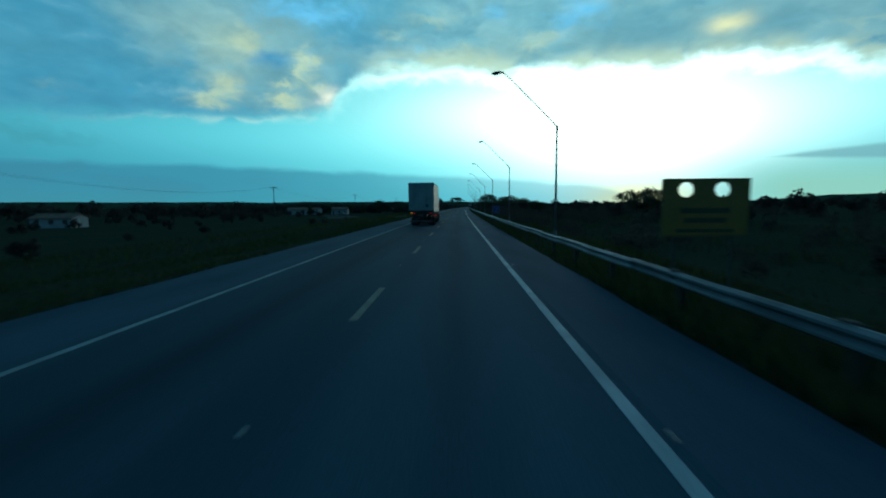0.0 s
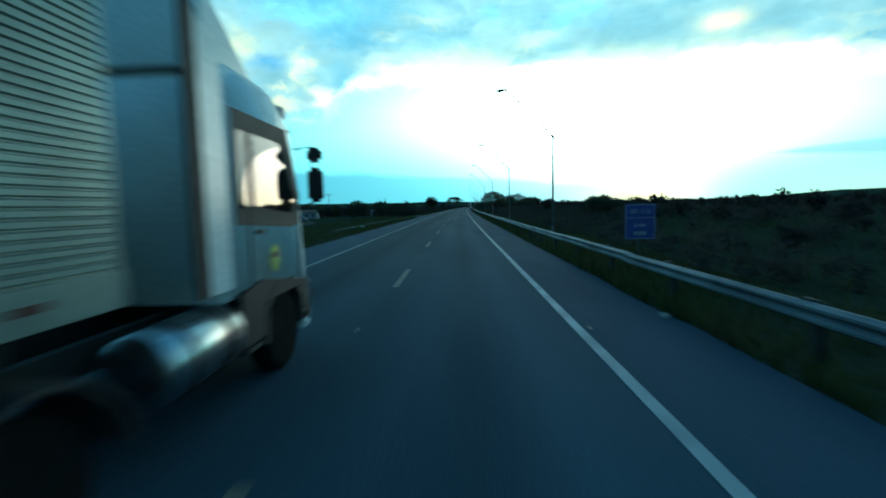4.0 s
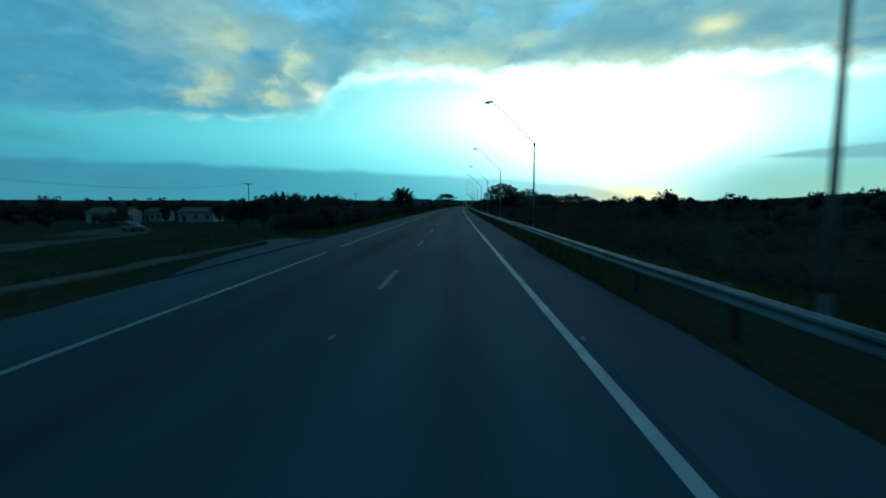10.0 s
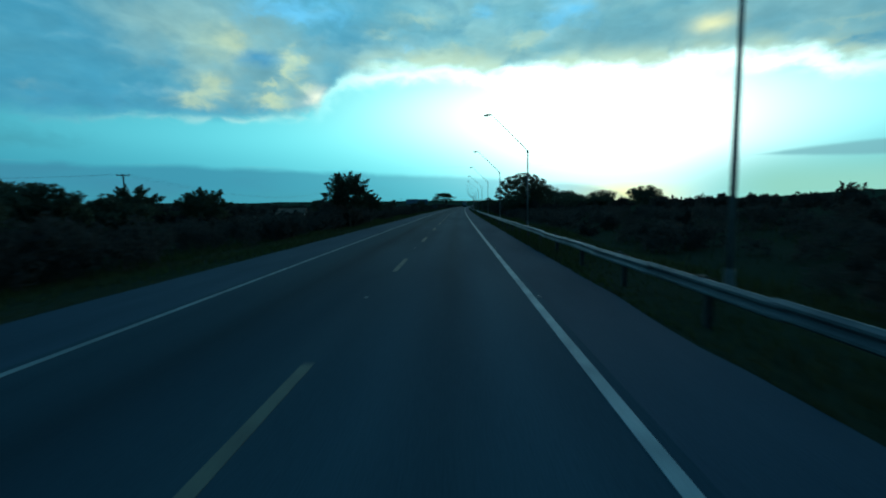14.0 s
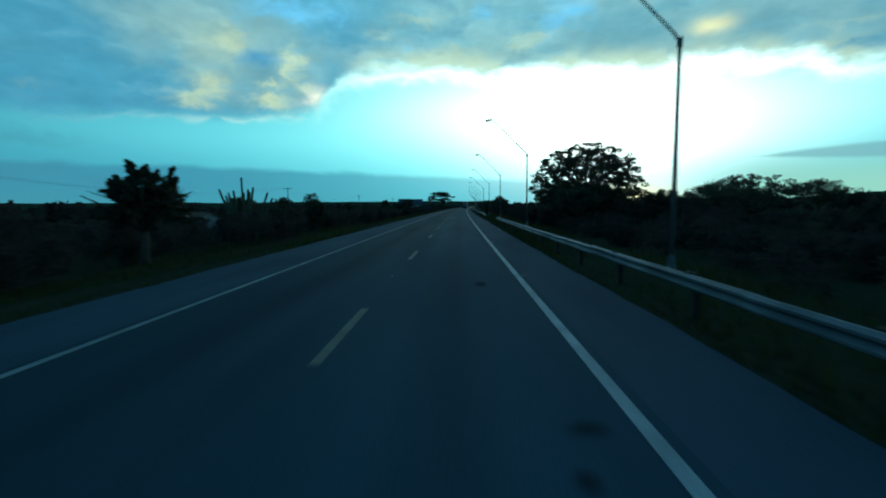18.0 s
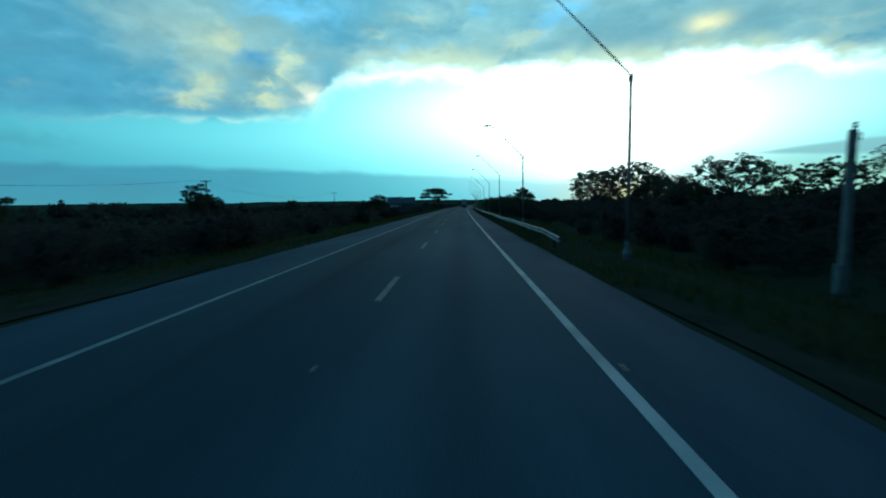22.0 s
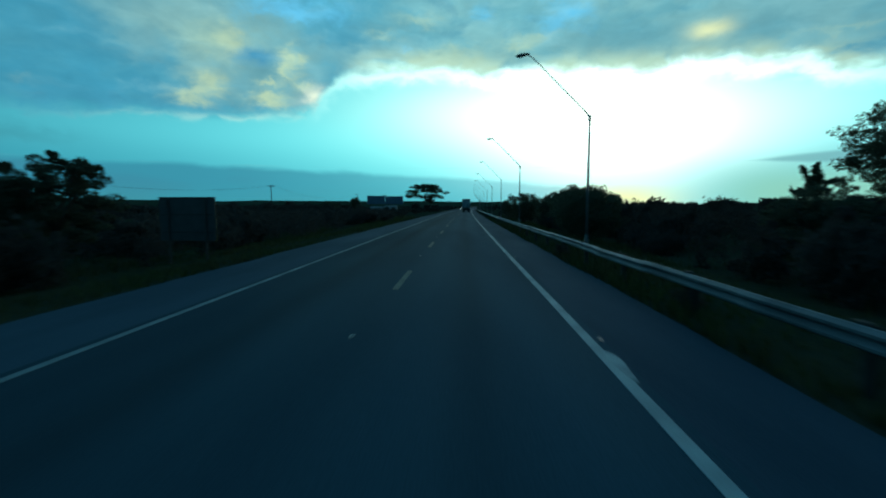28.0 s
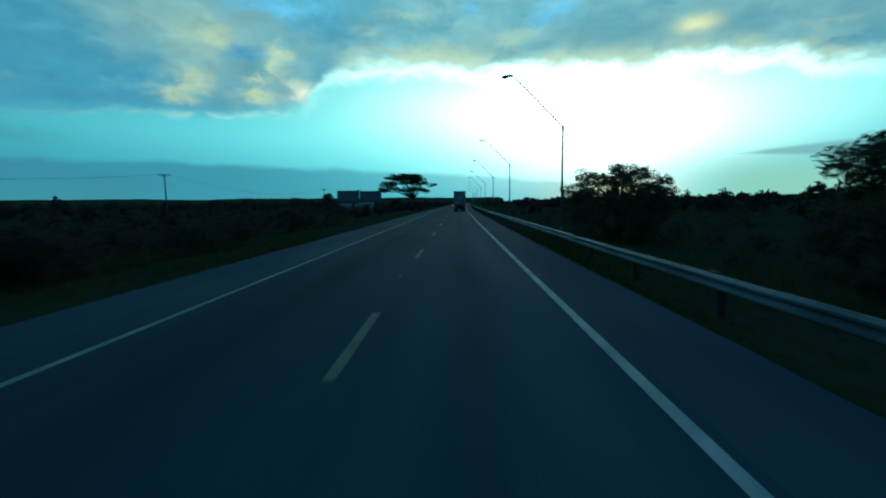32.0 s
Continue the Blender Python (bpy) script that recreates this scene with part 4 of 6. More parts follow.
    for x in (-1.16, 1.16):
        part("top_marker_lamp", box((x, -0.05, z1 - 0.06, 0.06, 0.03, 0.035), bevel=0.008), M_TAIL_DIM if lit else M_REFLECT_RED, lorry, "small red marker lamp")
    # under the box
    part("chassis_frame", box((-0.45, L / 2 + 0.3, 1.26, 0.12, L - 0.8, 0.36), (0.45, L / 2 + 0.3, 1.26, 0.12, L - 0.8, 0.36), (0, 0.15, 1.32, 2.3, 0.12, 0.16),
                              (0, 3.0, 1.2, 0.9, 0.10, 0.2), (0, 6.0, 1.25, 0.9, 0.1, 0.2)), M_CHASSIS, lorry, "black steel chassis beams")
    part("lamp_bar", box((0, 0.02, 1.32, 2.36, 0.08, 0.14), bevel=0.01), M_CHASSIS, lorry)
    for x, mt, lb in ((-1.02, M_TAIL_AMBER, "lit amber indicator"), (-0.76, M_TAIL_RED, "lit red tail lamp"), (0.96, M_TAIL_RED, "lit red tail lamp"), (1.19, M_REFLECT_RED, "unlit tail lamp")):
        part("tail_lamp", box((x + 0.04, -0.04, 1.34, 0.10 if mt is M_TAIL_AMBER else 0.08, 0.05, 0.075), bevel=0.015), mt, lorry, lb)
    part("number_plate", box((-0.08, -0.03, 1.12, 0.40, 0.012, 0.13), bevel=0.004), M_CONCRETE, lorry, "pale plate with a dark bar")
    part("plate_bar", box((-0.08, -0.038, 1.12, 0.34, 0.004, 0.06)), M_SIGN_BLACK, lorry)
    bumper = part("rear_bumper", box((0, 0.05, 0.52, 2.4, 0.07, 0.13), bevel=0.012), M_STRIPE_WHITE, lorry, "striped red and white bumper bar")
    for k in range(11):
        x = -1.1 + k * 0.22
        bm = prism([(0.010, 0.46), (0.010, 0.58), (0.013, 0.58), (0.013, 0.46)], -0.055, 0.055)
        bmesh.ops.transform(bm, matrix=Matrix.Shear("XY", 4, (0, 0)) @ Matrix.Identity(4), verts=bm.verts[:])
        for v in bm.verts:
            v.co.x += x + (v.co.z - 0.52) * 0.7
        part("bumper_stripe", bm, M_STRIPE_RED, bumper)
    for x in (-0.62, 0.62):
        part("bumper_bracket", box((x, 0.12, 0.85, 0.06, 0.06, 0.72)), M_CHASSIS, lorry)
    for x in (-0.78, 0.78):
        part("mud_flap", box((x, 1.55, 0.55, 0.62, 0.015, 0.72)), M_BLACK_PLASTIC, lorry)
    for y in (2.3, 3.55, 4.8):
        part("axle", cyl((-1.0, y, 0.5), (1.0, y, 0.5), 0.08, seg=10), M_CHASSIS, lorry)
        for side in (-1, 1):
            wheel(lorry, side * 1.08, y, 0.5, 0.28, True)
            bm = bmesh.new()
            add_tube(bm, [(side * 1.08, y + 0.62 * math.cos(a), 0.52 + 0.62 * math.sin(a)) for a in (0.25, 0.8, 1.3, 1.85, 2.35, 2.9)], [0.03] * 6, 5)
            part("mudguard_hoop", bm, M_BLACK_PLASTIC, lorry)
    for x in (-0.8, 0.8):
        part("landing_leg", box((x, 8.3, 0.85, 0.13, 0.13, 0.9), (x, 8.3, 0.40, 0.3, 0.24, 0.04), bevel=0.01), M_CHASSIS, lorry)
    part("spare_wheel_rack", box((0.35, 1.05, 0.98, 1.3, 0.9, 0.10), (-0.2, 1.05, 1.08, 0.06, 0.9, 0.2), bevel=0.01), M_CHASSIS, lorry)
    spare = part("spare_wheel", lathe([(0.30, -0.13), (0.44, -0.14), (0.49, -0.09), (0.49, 0.09), (0.44, 0.14), (0.30, 0.13)], 22), M_RUBBER, lorry, "black spare tyre under the trailer")
    spare.matrix_basis = Matrix.Translation((0.35, 1.0, 0.80)) @ Matrix.Rotation(radians(90), 4, "Y")
    part("plate_panel", box((-0.05, 0.02, 0.98, 0.72, 0.03, 0.44), bevel=0.006), M_CHASSIS, lorry)
    part("rear_mud_flap", box((-0.70, 0.30, 0.88, 0.34, 0.015, 0.72)), M_BLACK_PLASTIC, lorry)
    for side in (-1, 1):
        part("side_guard", box((side * 1.16, 7.2, 0.95, 0.05, 2.6, 0.10), (side * 1.16, 7.2, 0.68, 0.05, 2.6, 0.10), bevel=0.01), M_CHASSIS, lorry)
    # tractor
    ty = L - 11.3
    part("tractor_frame", box((-0.42, 12.6 + ty, 0.92, 0.1, 5.6, 0.26), (0.42, 12.6 + ty, 0.92, 0.1, 5.6, 0.26), (0, 10.2 + ty, 0.95, 0.9, 0.2, 0.2), (0, 10.8 + ty, 1.18, 0.9, 0.9, 0.12)),
         M_CHASSIS, lorry)
    for side in (-1, 1):
        wheel(lorry, side * 1.06, 10.55 + ty, 0.52, 0.28, True)
        wheel(lorry, side * 1.06, 14.2 + ty, 0.52, 0.3)
        arc = (0.1, 0.6, 1.1, 1.6, 2.1, 2.6, 3.05)
        p = [(10.55 + ty + 0.66 * math.cos(a), 0.52 + 0.66 * math.sin(a)) for a in arc]
        q = [(10.55 + ty + 0.69 * math.cos(a), 0.52 + 0.69 * math.sin(a)) for a in reversed(arc)]
        part("mudguard", prism(p + q, side * 1.06 - 0.3, side * 1.06 + 0.3), M_BLACK_PLASTIC, lorry)
        part("tractor_tail_lamp", box((side * 0.92, 9.72 + ty, 0.95, 0.24, 0.05, 0.13), bevel=0.015), M_TAIL_RED if lit else M_REFLECT_RED, lorry, "lit red tail lamp")
        tank = part("fuel_tank", lathe([(0.05, -0.6), (0.30, -0.6), (0.33, -0.57), (0.33, 0.57), (0.30, 0.6), (0.05, 0.6)], 22), M_CHROME, lorry, "polished aluminium fuel tank", True)
        tank.matrix_basis = Matrix.Translation((side * 0.98, 12.35 + ty, 0.82)) @ Matrix.Rotation(radians(90), 4, "Z")
        for y in (-0.3, 0.3):
            part("tank_strap", lathe([(0.335, -0.03), (0.345, -0.03), (0.345, 0.03), (0.335, 0.03)], 22), M_BLACK_PLASTIC, tank).matrix_basis = Matrix.Translation((y, 0, 0))
    cab = bmesh.new()
    out = [(12.85, 1.15), (12.85, 3.35), (13.15, 3.62), (14.1, 3.60), (14.75, 3.22), (15.0, 2.35), (15.12, 1.5), (15.12, 0.55), (14.9, 0.45), (14.85, 1.0), (13.55, 1.15)]
    cab = prism([(y + ty, z) for y, z in out], -1.22, 1.22)
    bmesh.ops.bevel(cab, geom=[e for e in cab.edges if abs(e.verts[0].co.x - e.verts[1].co.x) < 0.01], offset=0.09, segments=3, affect="EDGES")
    part("cab", cab, M_CAB, lorry, "white painted cab", True)
    for side in (-1, 1):
        x = side * 1.228
        part("side_window", prism([(13.45 + ty, 2.15), (13.45 + ty, 2.95), (14.25 + ty, 2.95), (14.72 + ty, 2.2), (14.55 + ty, 2.05)], x - 0.008, x + 0.008), M_GLASS, lorry, "dark cab window glass")
        part("window_seal", prism([(13.38 + ty, 2.06), (13.38 + ty, 3.03), (14.30 + ty, 3.03), (14.82 + ty, 2.2), (14.6 + ty, 1.97)], x - 0.012 * side - 0.004, x - 0.012 * side + 0.004), M_BLACK_PLASTIC, lorry)
        part("cab_door_seam", box((x - side * 0.004, 13.32 + ty, 1.95, 0.02, 0.02, 1.7), (x - side * 0.004, 14.82 + ty, 1.55, 0.02, 0.02, 0.9)), M_BLACK_PLASTIC, lorry)
        part("door_handle", box((x + side * 0.02, 13.55 + ty, 1.85, 0.04, 0.22, 0.05), bevel=0.012), M_BLACK_PLASTIC, lorry)
        part("wheel_arch", prism([(13.55 + ty + dy, z) for dy, z in ((0, 0.5), (0.05, 0.95), (0.3, 1.18), (1.0, 1.18), (1.25, 0.95), (1.3, 0.5), (1.22, 0.5), (1.17, 0.9), (0.95, 1.1), (0.35, 1.1), (0.13, 0.9), (0.08, 0.5))], x - side * 0.2, x + side * 0.02), M_BLACK_PLASTIC, lorry)
        part("step", box((side * 1.12, 13.3 + ty, 0.55, 0.22, 0.42, 0.06), (side * 1.12, 13.3 + ty, 0.9, 0.22, 0.42, 0.05), bevel=0.01), M_BLACK_PLASTIC, lorry)
        mir = part("mirror", box((side * 1.46, 15.0 + ty, 2.45, 0.22, 0.14, 0.5), bevel=0.05), M_BLACK_PLASTIC, lorry, "black wing mirror housing")
        part("small_mirror", box((side * 1.46, 15.0 + ty, 2.88, 0.22, 0.13, 0.22), bevel=0.05), M_BLACK_PLASTIC, mir)
        part("mirror_arm", add_tube(bmesh.new(), [(side * 1.2, 14.9 + ty, 2.95), (side * 1.40, 14.98 + ty, 3.0), (side * 1.42, 15.0 + ty, 2.2), (side * 1.2, 14.95 + ty, 2.1)], [0.02] * 4, 6), M_BLACK_PLASTIC, mir)
        part("corner_lamp", box((side * 1.12, 15.08 + ty, 0.85, 0.24, 0.12, 0.2), bevel=0.03), M_SIGN_WHITE, lorry)
        part("air_deflector", prism([(12.48 + ty, 1.3), (12.48 + ty, 3.9), (12.88 + ty, 3.5), (12.88 + ty, 1.3)], side * 1.2 - 0.02, side * 1.2 + 0.02), M_CAB, lorry)
        part("deflector_edge", prism([(12.30 + ty, 1.3), (12.30 + ty, 4.0), (12.48 + ty, 3.9), (12.48 + ty, 1.3)], side * 1.2 - 0.024, side * 1.2 + 0.024), M_BLACK_PLASTIC, lorry, "black rubber edge strip")
        part("pillar_band", prism([(13.02 + ty, 1.95), (13.02 + ty, 3.16), (14.52 + ty, 3.16), (14.94 + ty, 2.30), (14.86 + ty, 1.90), (14.60 + ty, 1.86)], x - side * 0.006 - 0.004, x - side * 0.006 + 0.004), M_BLACK_PLASTIC, lorry, "black band round the cab windows")
        part("rear_quarter", prism([(13.10 + ty, 2.12), (13.10 + ty, 2.95), (13.30 + ty, 2.95), (13.30 + ty, 2.12)], x - 0.008, x + 0.008), M_GLASS, lorry, "narrow dark window behind the door")
        part("arch_panel", prism([(13.02 + ty, 0.62), (13.02 + ty, 1.20), (13.50 + ty, 1.30), (15.10 + ty, 1.06), (15.14 + ty, 0.62), (14.92 + ty, 0.62), (14.80 + ty, 1.02), (13.62 + ty, 1.02), (13.52 + ty, 0.62)], x - side * 0.03, x + side * 0.012), M_BLACK_PLASTIC, lorry, "black lower panel over the front wheel")
        part("chrome_trim", add_tube(bmesh.new(), [(side * 1.22, 15.16 + ty, 1.0), (side * 1.24, 15.26 + ty, 0.8), (side * 1.22, 15.20 + ty, 0.45)], [0.02, 0.025, 0.02], 6), M_CHROME, lorry)
        part("roof_lamp", box((side * 1.08, 14.70 + ty, 3.42, 0.16, 0.12, 0.20), bevel=0.03), M_LAMP_GLASS, lorry, "pale lamp at the roof's corner")
        part("cab_emblem", cyl((x, 13.95 + ty, 1.5), (x + side * 0.006, 13.95 + ty, 1.5), 0.17, seg=20), M_BADGE_GREEN, lorry, "round pale green emblem with a dark bar")
        part("emblem_lettering_bar", box((x + side * 0.004, 13.95 + ty, 1.54, 0.012, 0.26, 0.07)), M_SIGN_BLACK, lorry)
    part("windscreen", prism([(14.78 + ty, 3.08), (14.98 + ty, 2.32), (15.0 + ty, 2.32), (14.80 + ty, 3.08)], -1.08, 1.08), M_GLASS, lorry)
    part("sun_visor", box((0, 14.95 + ty, 3.22, 2.2, 0.28, 0.06), bevel=0.015), M_BLACK_PLASTIC, lorry)
    part("grille", box((0, 15.13 + ty, 1.45, 1.7, 0.03, 0.6), bevel=0.01), M_BLACK_PLASTIC, lorry)
    part("front_bumper", box((0, 15.08 + ty, 0.62, 2.46, 0.24, 0.40), bevel=0.06), M_BLACK_PLASTIC, lorry)
    part("bumper_lip", box((0, 15.10 + ty, 0.38, 2.44, 0.22, 0.14), bevel=0.04), M_CAB, lorry, "white lower bumper lip")
    part("roof_spoiler", prism([(12.9 + ty, 3.55), (12.9 + ty, 4.25), (13.1 + ty, 4.25), (14.0 + ty, 3.6)], -1.05, 1.05), M_CAB, lorry)
    part("aerial", cyl((-1.0, 14.5 + ty, 3.5), (-0.98, 14.35 + ty, 5.0), 0.008, 0.004, 6), M_BLACK_PLASTIC, lorry)
    return lorry


build_lorry(place(52.05, -3.64), "white articulated lorry with a ribbed box trailer, tail lamps lit")
build_lorry(place(541.0, 0.05), "white box lorry far ahead on the road", length=11.3)


def build_car(m):
    car = tagged(empty("car", m), "small dark car far off with headlamps lit", "car")
    out = [(-2.0, 0.35), (-2.05, 0.8), (-1.9, 1.0), (-1.1, 1.08), (-0.5, 1.45), (0.8, 1.47), (1.6, 1.05), (1.95, 0.95), (2.0, 0.35)]
    bm = prism(out, -0.82, 0.82)
    bmesh.ops.bevel(bm, geom=bm.edges[:], offset=0.06, segments=2, affect="EDGES")
    part("body", bm, M_CAR, car, smooth=True)
    part("front_glass", prism([(-1.05, 1.1), (-0.52, 1.42), (-0.55, 1.44), (-1.09, 1.12)], -0.68, 0.68), M_GLASS, car)
    for x in (-0.62, 0.62):
        part("headlamp", box((x, -2.03, 0.72, 0.3, 0.08, 0.16), bevel=0.03), M_HEADLAMP, car, "lit headlamp")
    for y in (-1.3, 1.3):
        for x in (-0.76, 0.76):
            wheel(car, x, y, 0.31, 0.2)
    part("plate", box((0, -2.06, 0.5, 0.4, 0.02, 0.1)), M_SIGN_WHITE, car)
    return car


build_car(place(655, -3.7))

# ---- power poles over the fields and their cables ----
POLE_S = [50, 170, 290, 424, 546, 666, 790]


def build_power_pole(m):
    p = tagged(empty("power_pole", m), "tall dark timber power pole with a cross-arm", "power pole", "power poles across the fields")
    part("shaft", add_tube(bmesh.new(), [(0, 0, -0.5), (0, 0, 6), (0, 0, 12.0)], [0.20, 0.16, 0.12], 8), M_WOOD_POLE, p)
    part("cross_arm", box((0, 0, 11.7, 2.9, 0.12, 0.16), bevel=0.01), M_WOOD_POLE, p)
    for x in (-1.3, -0.3, 1.3):
        part("insulator", lathe([(0.05, 0), (0.09, 0.06), (0.05, 0.1), (0.08, 0.16), (0.03, 0.24)], 8, "Z"), M_LAMP_BODY, p).matrix_basis = Matrix.Translation((x, 0, 11.78))
    for x in (-0.6, 0.6):
        part("brace", cyl((0, 0, 10.9), (x, 0, 11.66), 0.03, seg=6), M_ZINC_POST, p)
    return p


first_pole = build_power_pole(place(POLE_S[0], -69, -2.5))
for s in POLE_S[1:]:
    copy_thing(first_pole, place(s, -66.3 if s == 424 else -69, -2.5, random.uniform(-4, 4)))
for x in (-1.3, -0.3, 1.3):
    bm = bmesh.new()
    pts = []
    for a, b in zip(POLE_S, POLE_S[1:]):
        for k in range(10):
            u = k / 10
            pts.append(W(a + (b - a) * u, -69 + x, 9.5 - 3.6 * 4 * u * (1 - u)))
    add_tube(bm, pts, [0.008] * len(pts), 4)
    tagged(part("power_cable", bm, M_WIRE, None), "thin black overhead power cable between poles", "cable", "overhead cables")

# short concrete pole by the gap in the rail
stub = tagged(empty("concrete_pole", place(322.4, 11.6, -0.85)), "short concrete pole with a bracket and wires on top", "pole")
part("shaft", prism([(-0.13, -0.3), (-0.07, 4.92), (0.07, 4.92), (0.13, -0.3)], -0.09, 0.09), M_CONCRETE, stub)
part("plinth", box((-0.06, 0, 0.45, 0.30, 0.30, 1.0), bevel=0.03), M_CONCRETE, stub, "thicker concrete foot")
part("bracket", box((0.12, 0, 4.8, 0.24, 0.05, 0.05), (0.22, 0, 4.7, 0.04, 0.04, 0.22), bevel=0.008), M_ZINC_POST, stub)
part("insulator", lathe([(0.04, 0), (0.08, 0.05), (0.04, 0.1), (0.07, 0.15), (0.02, 0.2)], 8, "Z"), M_LAMP_BODY, stub).matrix_basis = Matrix.Translation((0.05, 0, 4.95))


# ---- houses in the fields ----
def build_house(m, w, d, h, roof_h, label, doors=1, wins=2):
    """A small house; its front faces -y."""
    hs = tagged(empty("house", m), label, "house", "white houses in the field")
    t = 0.2
    part("wall", box((0, -d / 2 + t / 2, h / 2 - 0.3, w, t, h + 0.6)), M_WALL_WHITE, hs)
    part("wall", box((0, d / 2 - t / 2, h / 2 - 0.3, w, t, h + 0.6)), M_WALL_WHITE, hs)
    for x in (-w / 2 + t / 2, w / 2 - t / 2):
        part("gable_wall", prism([(-d / 2 + t, -0.6), (-d / 2 + t, h), (0, h + roof_h - 0.1), (d / 2 - t, h), (d / 2 - t, -0.6)], x - t / 2, x + t / 2), M_WALL_WHITE, hs)
    for side in (-1, 1):
        bm = prism([(0, h + roof_h), (side * (d / 2 + 0.4), h - 0.12), (side * (d / 2 + 0.4), h - 0.22), (0, h + roof_h - 0.12)], -w / 2 - 0.35, w / 2 + 0.35)
        roof = part("roof", bm, M_TILE, hs, "clay tile roof slope")
        n = int(w / 0.5)
        for k in range(n):
            x = -w / 2 - 0.1 + (w + 0.2) * k / max(n - 1, 1)
            part("cover_tile", add_tube(bmesh.new(), [(x, 0, h + roof_h + 0.02), (x, side * (d / 2 + 0.4), h - 0.10)], [0.07, 0.07], 5), M_TILE, roof)
    part("ridge_tile", cyl((-w / 2 - 0.35, 0, h + roof_h + 0.02), (w / 2 + 0.35, 0, h + roof_h + 0.02), 0.11, seg=8), M_TILE, hs)
    n = doors + wins
    for k in range(n):
        x = -w / 2 + w * (k + 0.5) / n
        if k < doors:
            part("door", box((x, -d / 2 - 0.02, 1.0, 0.85, 0.06, 2.0), bevel=0.01), M_DARK_OPENING, hs)
        else:
            win = part("window", box((x, -d / 2 - 0.02, 1.45, 1.0, 0.05, 0.95), bevel=0.01), M_DARK_OPENING, hs)
            part("sill", box((x, -d / 2 - 0.06, 0.93, 1.15, 0.14, 0.07)), M_CONCRETE, win)
    return hs


HOUSES = [(268, -97.5, 11, 7, 3.0, 1.2, 6, "long white house with a tiled roof in the field"), (276, -90, 6, 5, 2.9, 1.1, -10, "small white house with a tiled roof beside trees"),
          (268, -72.4, 9.5, 6, 3.0, 1.1, 4, "white house with a tiled roof at the edge of a yard"), (343, -54, 8.5, 6, 2.5, 1.2, -18, "white house with a low tiled roof behind bushes"),
          (322, -46, 7, 5, 2.9, 1.1, 8, "small white house half hidden by bushes"), (110, -96, 9, 6, 2.4, 1.0, 10, "small pale house far across the field")]
for s, o, w, d, h, rh, turn, lab in HOUSES:
    build_house(place(s, o, ground_z(o), turn), w, d, h, rh, lab)

# parked white pick-up near the houses
van = tagged(empty("parked_car", place(222, -58, ground_z(-58), 70)), "white car parked in the yard by the houses", "car")
_bm = prism([(-2.1, 0.35), (-2.15, 0.9), (-1.2, 1.0), (-0.7, 1.5), (1.2, 1.52), (1.9, 1.0), (2.1, 0.9), (2.1, 0.35)], -0.85, 0.85)
bmesh.ops.bevel(_bm, geom=_bm.edges[:], offset=0.06, segments=2, affect="EDGES")
part("body", _bm, M_DULL_WHITE, van, smooth=True)
for y in (-1.3, 1.35):
    for x in (-0.8, 0.8):
        wheel(van, x, y, 0.32, 0.2)
for x in (-0.855, 0.855):
    part("window", prism([(-0.95, 1.05), (-0.6, 1.42), (1.1, 1.44), (1.6, 1.05)], x - 0.01, x + 0.01), M_GLASS, van)

# ---- hoarding and sheds far ahead ----
hd = tagged(empty("hoarding", place(682, -55.0, -2.4, 8)), "wide dark blue hoarding on posts beyond white sheds", "hoarding")
part("panel", box((-5.9, 0, 8.6, 11.6, 0.25, 5.4), bevel=0.02), M_BOARD_DARK, hd)
part("panel", box((5.9, -0.06, 8.45, 11.6, 0.25, 5.1), bevel=0.02), M_BOARD_DARK, hd)
part("top_trim", box((-0.2, -0.02, 11.4, 2.2, 0.35, 0.35)), M_SIGN_BACK, hd)
for k in range(6):
    part("post", box((-9.5 + k * 3.8, 0.3, 4.5, 0.3, 0.3, 9.6)), M_ZINC_POST, hd)
for k, (x, w, h) in enumerate(((-3.2, 9, 3.3), (5.2, 7, 3.9))):
    sh = tagged(empty("shed", place(675 + k, -55.0 + x, -2.4, 5)), "low white shed with a shallow pitched roof", "shed", "white sheds under the hoarding")
    part("wall", box((0, 0, h / 2, w, 5, h), bevel=0.02), M_WALL_WHITE, sh)
    part("roof", prism([(-2.9, h - 0.1), (0, h + 0.9), (2.9, h - 0.1), (2.9, h + 0.05), (0, h + 1.05), (-2.9, h + 0.05)], -w / 2 - 0.3, w / 2 + 0.3), M_CONCRETE, sh)

# ---- ground details: dirt tracks, driveway, puddles ----
def patch(name, pts, z, mat, label, category):
    """A flat piece of ground with a worn outline; pts in (s, off)."""
    bm = bmesh.new()
    ring = []
    n = len(pts)
    for i in range(n):
        for k in range(6):
            u = k / 6
            a, b = pts[i], pts[(i + 1) % n]
            s, o = a[0] + (b[0] - a[0]) * u, a[1] + (b[1] - a[1]) * u
            o += 0.25 * noise.noise(Vector((s * 0.8, o * 0.8, 9)))
            ring.append(bm.verts.new(W(s, o, ground_z(o) + ground_wobble(s, o)[1] + z)))
    f = bm.faces.new(ring)
    bmesh.ops.triangulate(bm, faces=[f])
    bmesh.ops.subdivide_edges(bm, edges=[e for e in bm.edges if e.calc_length() > 3], cuts=2, use_grid_fill=True)
    tagged(part(name, bm, mat, None), label, category, kind="structure")


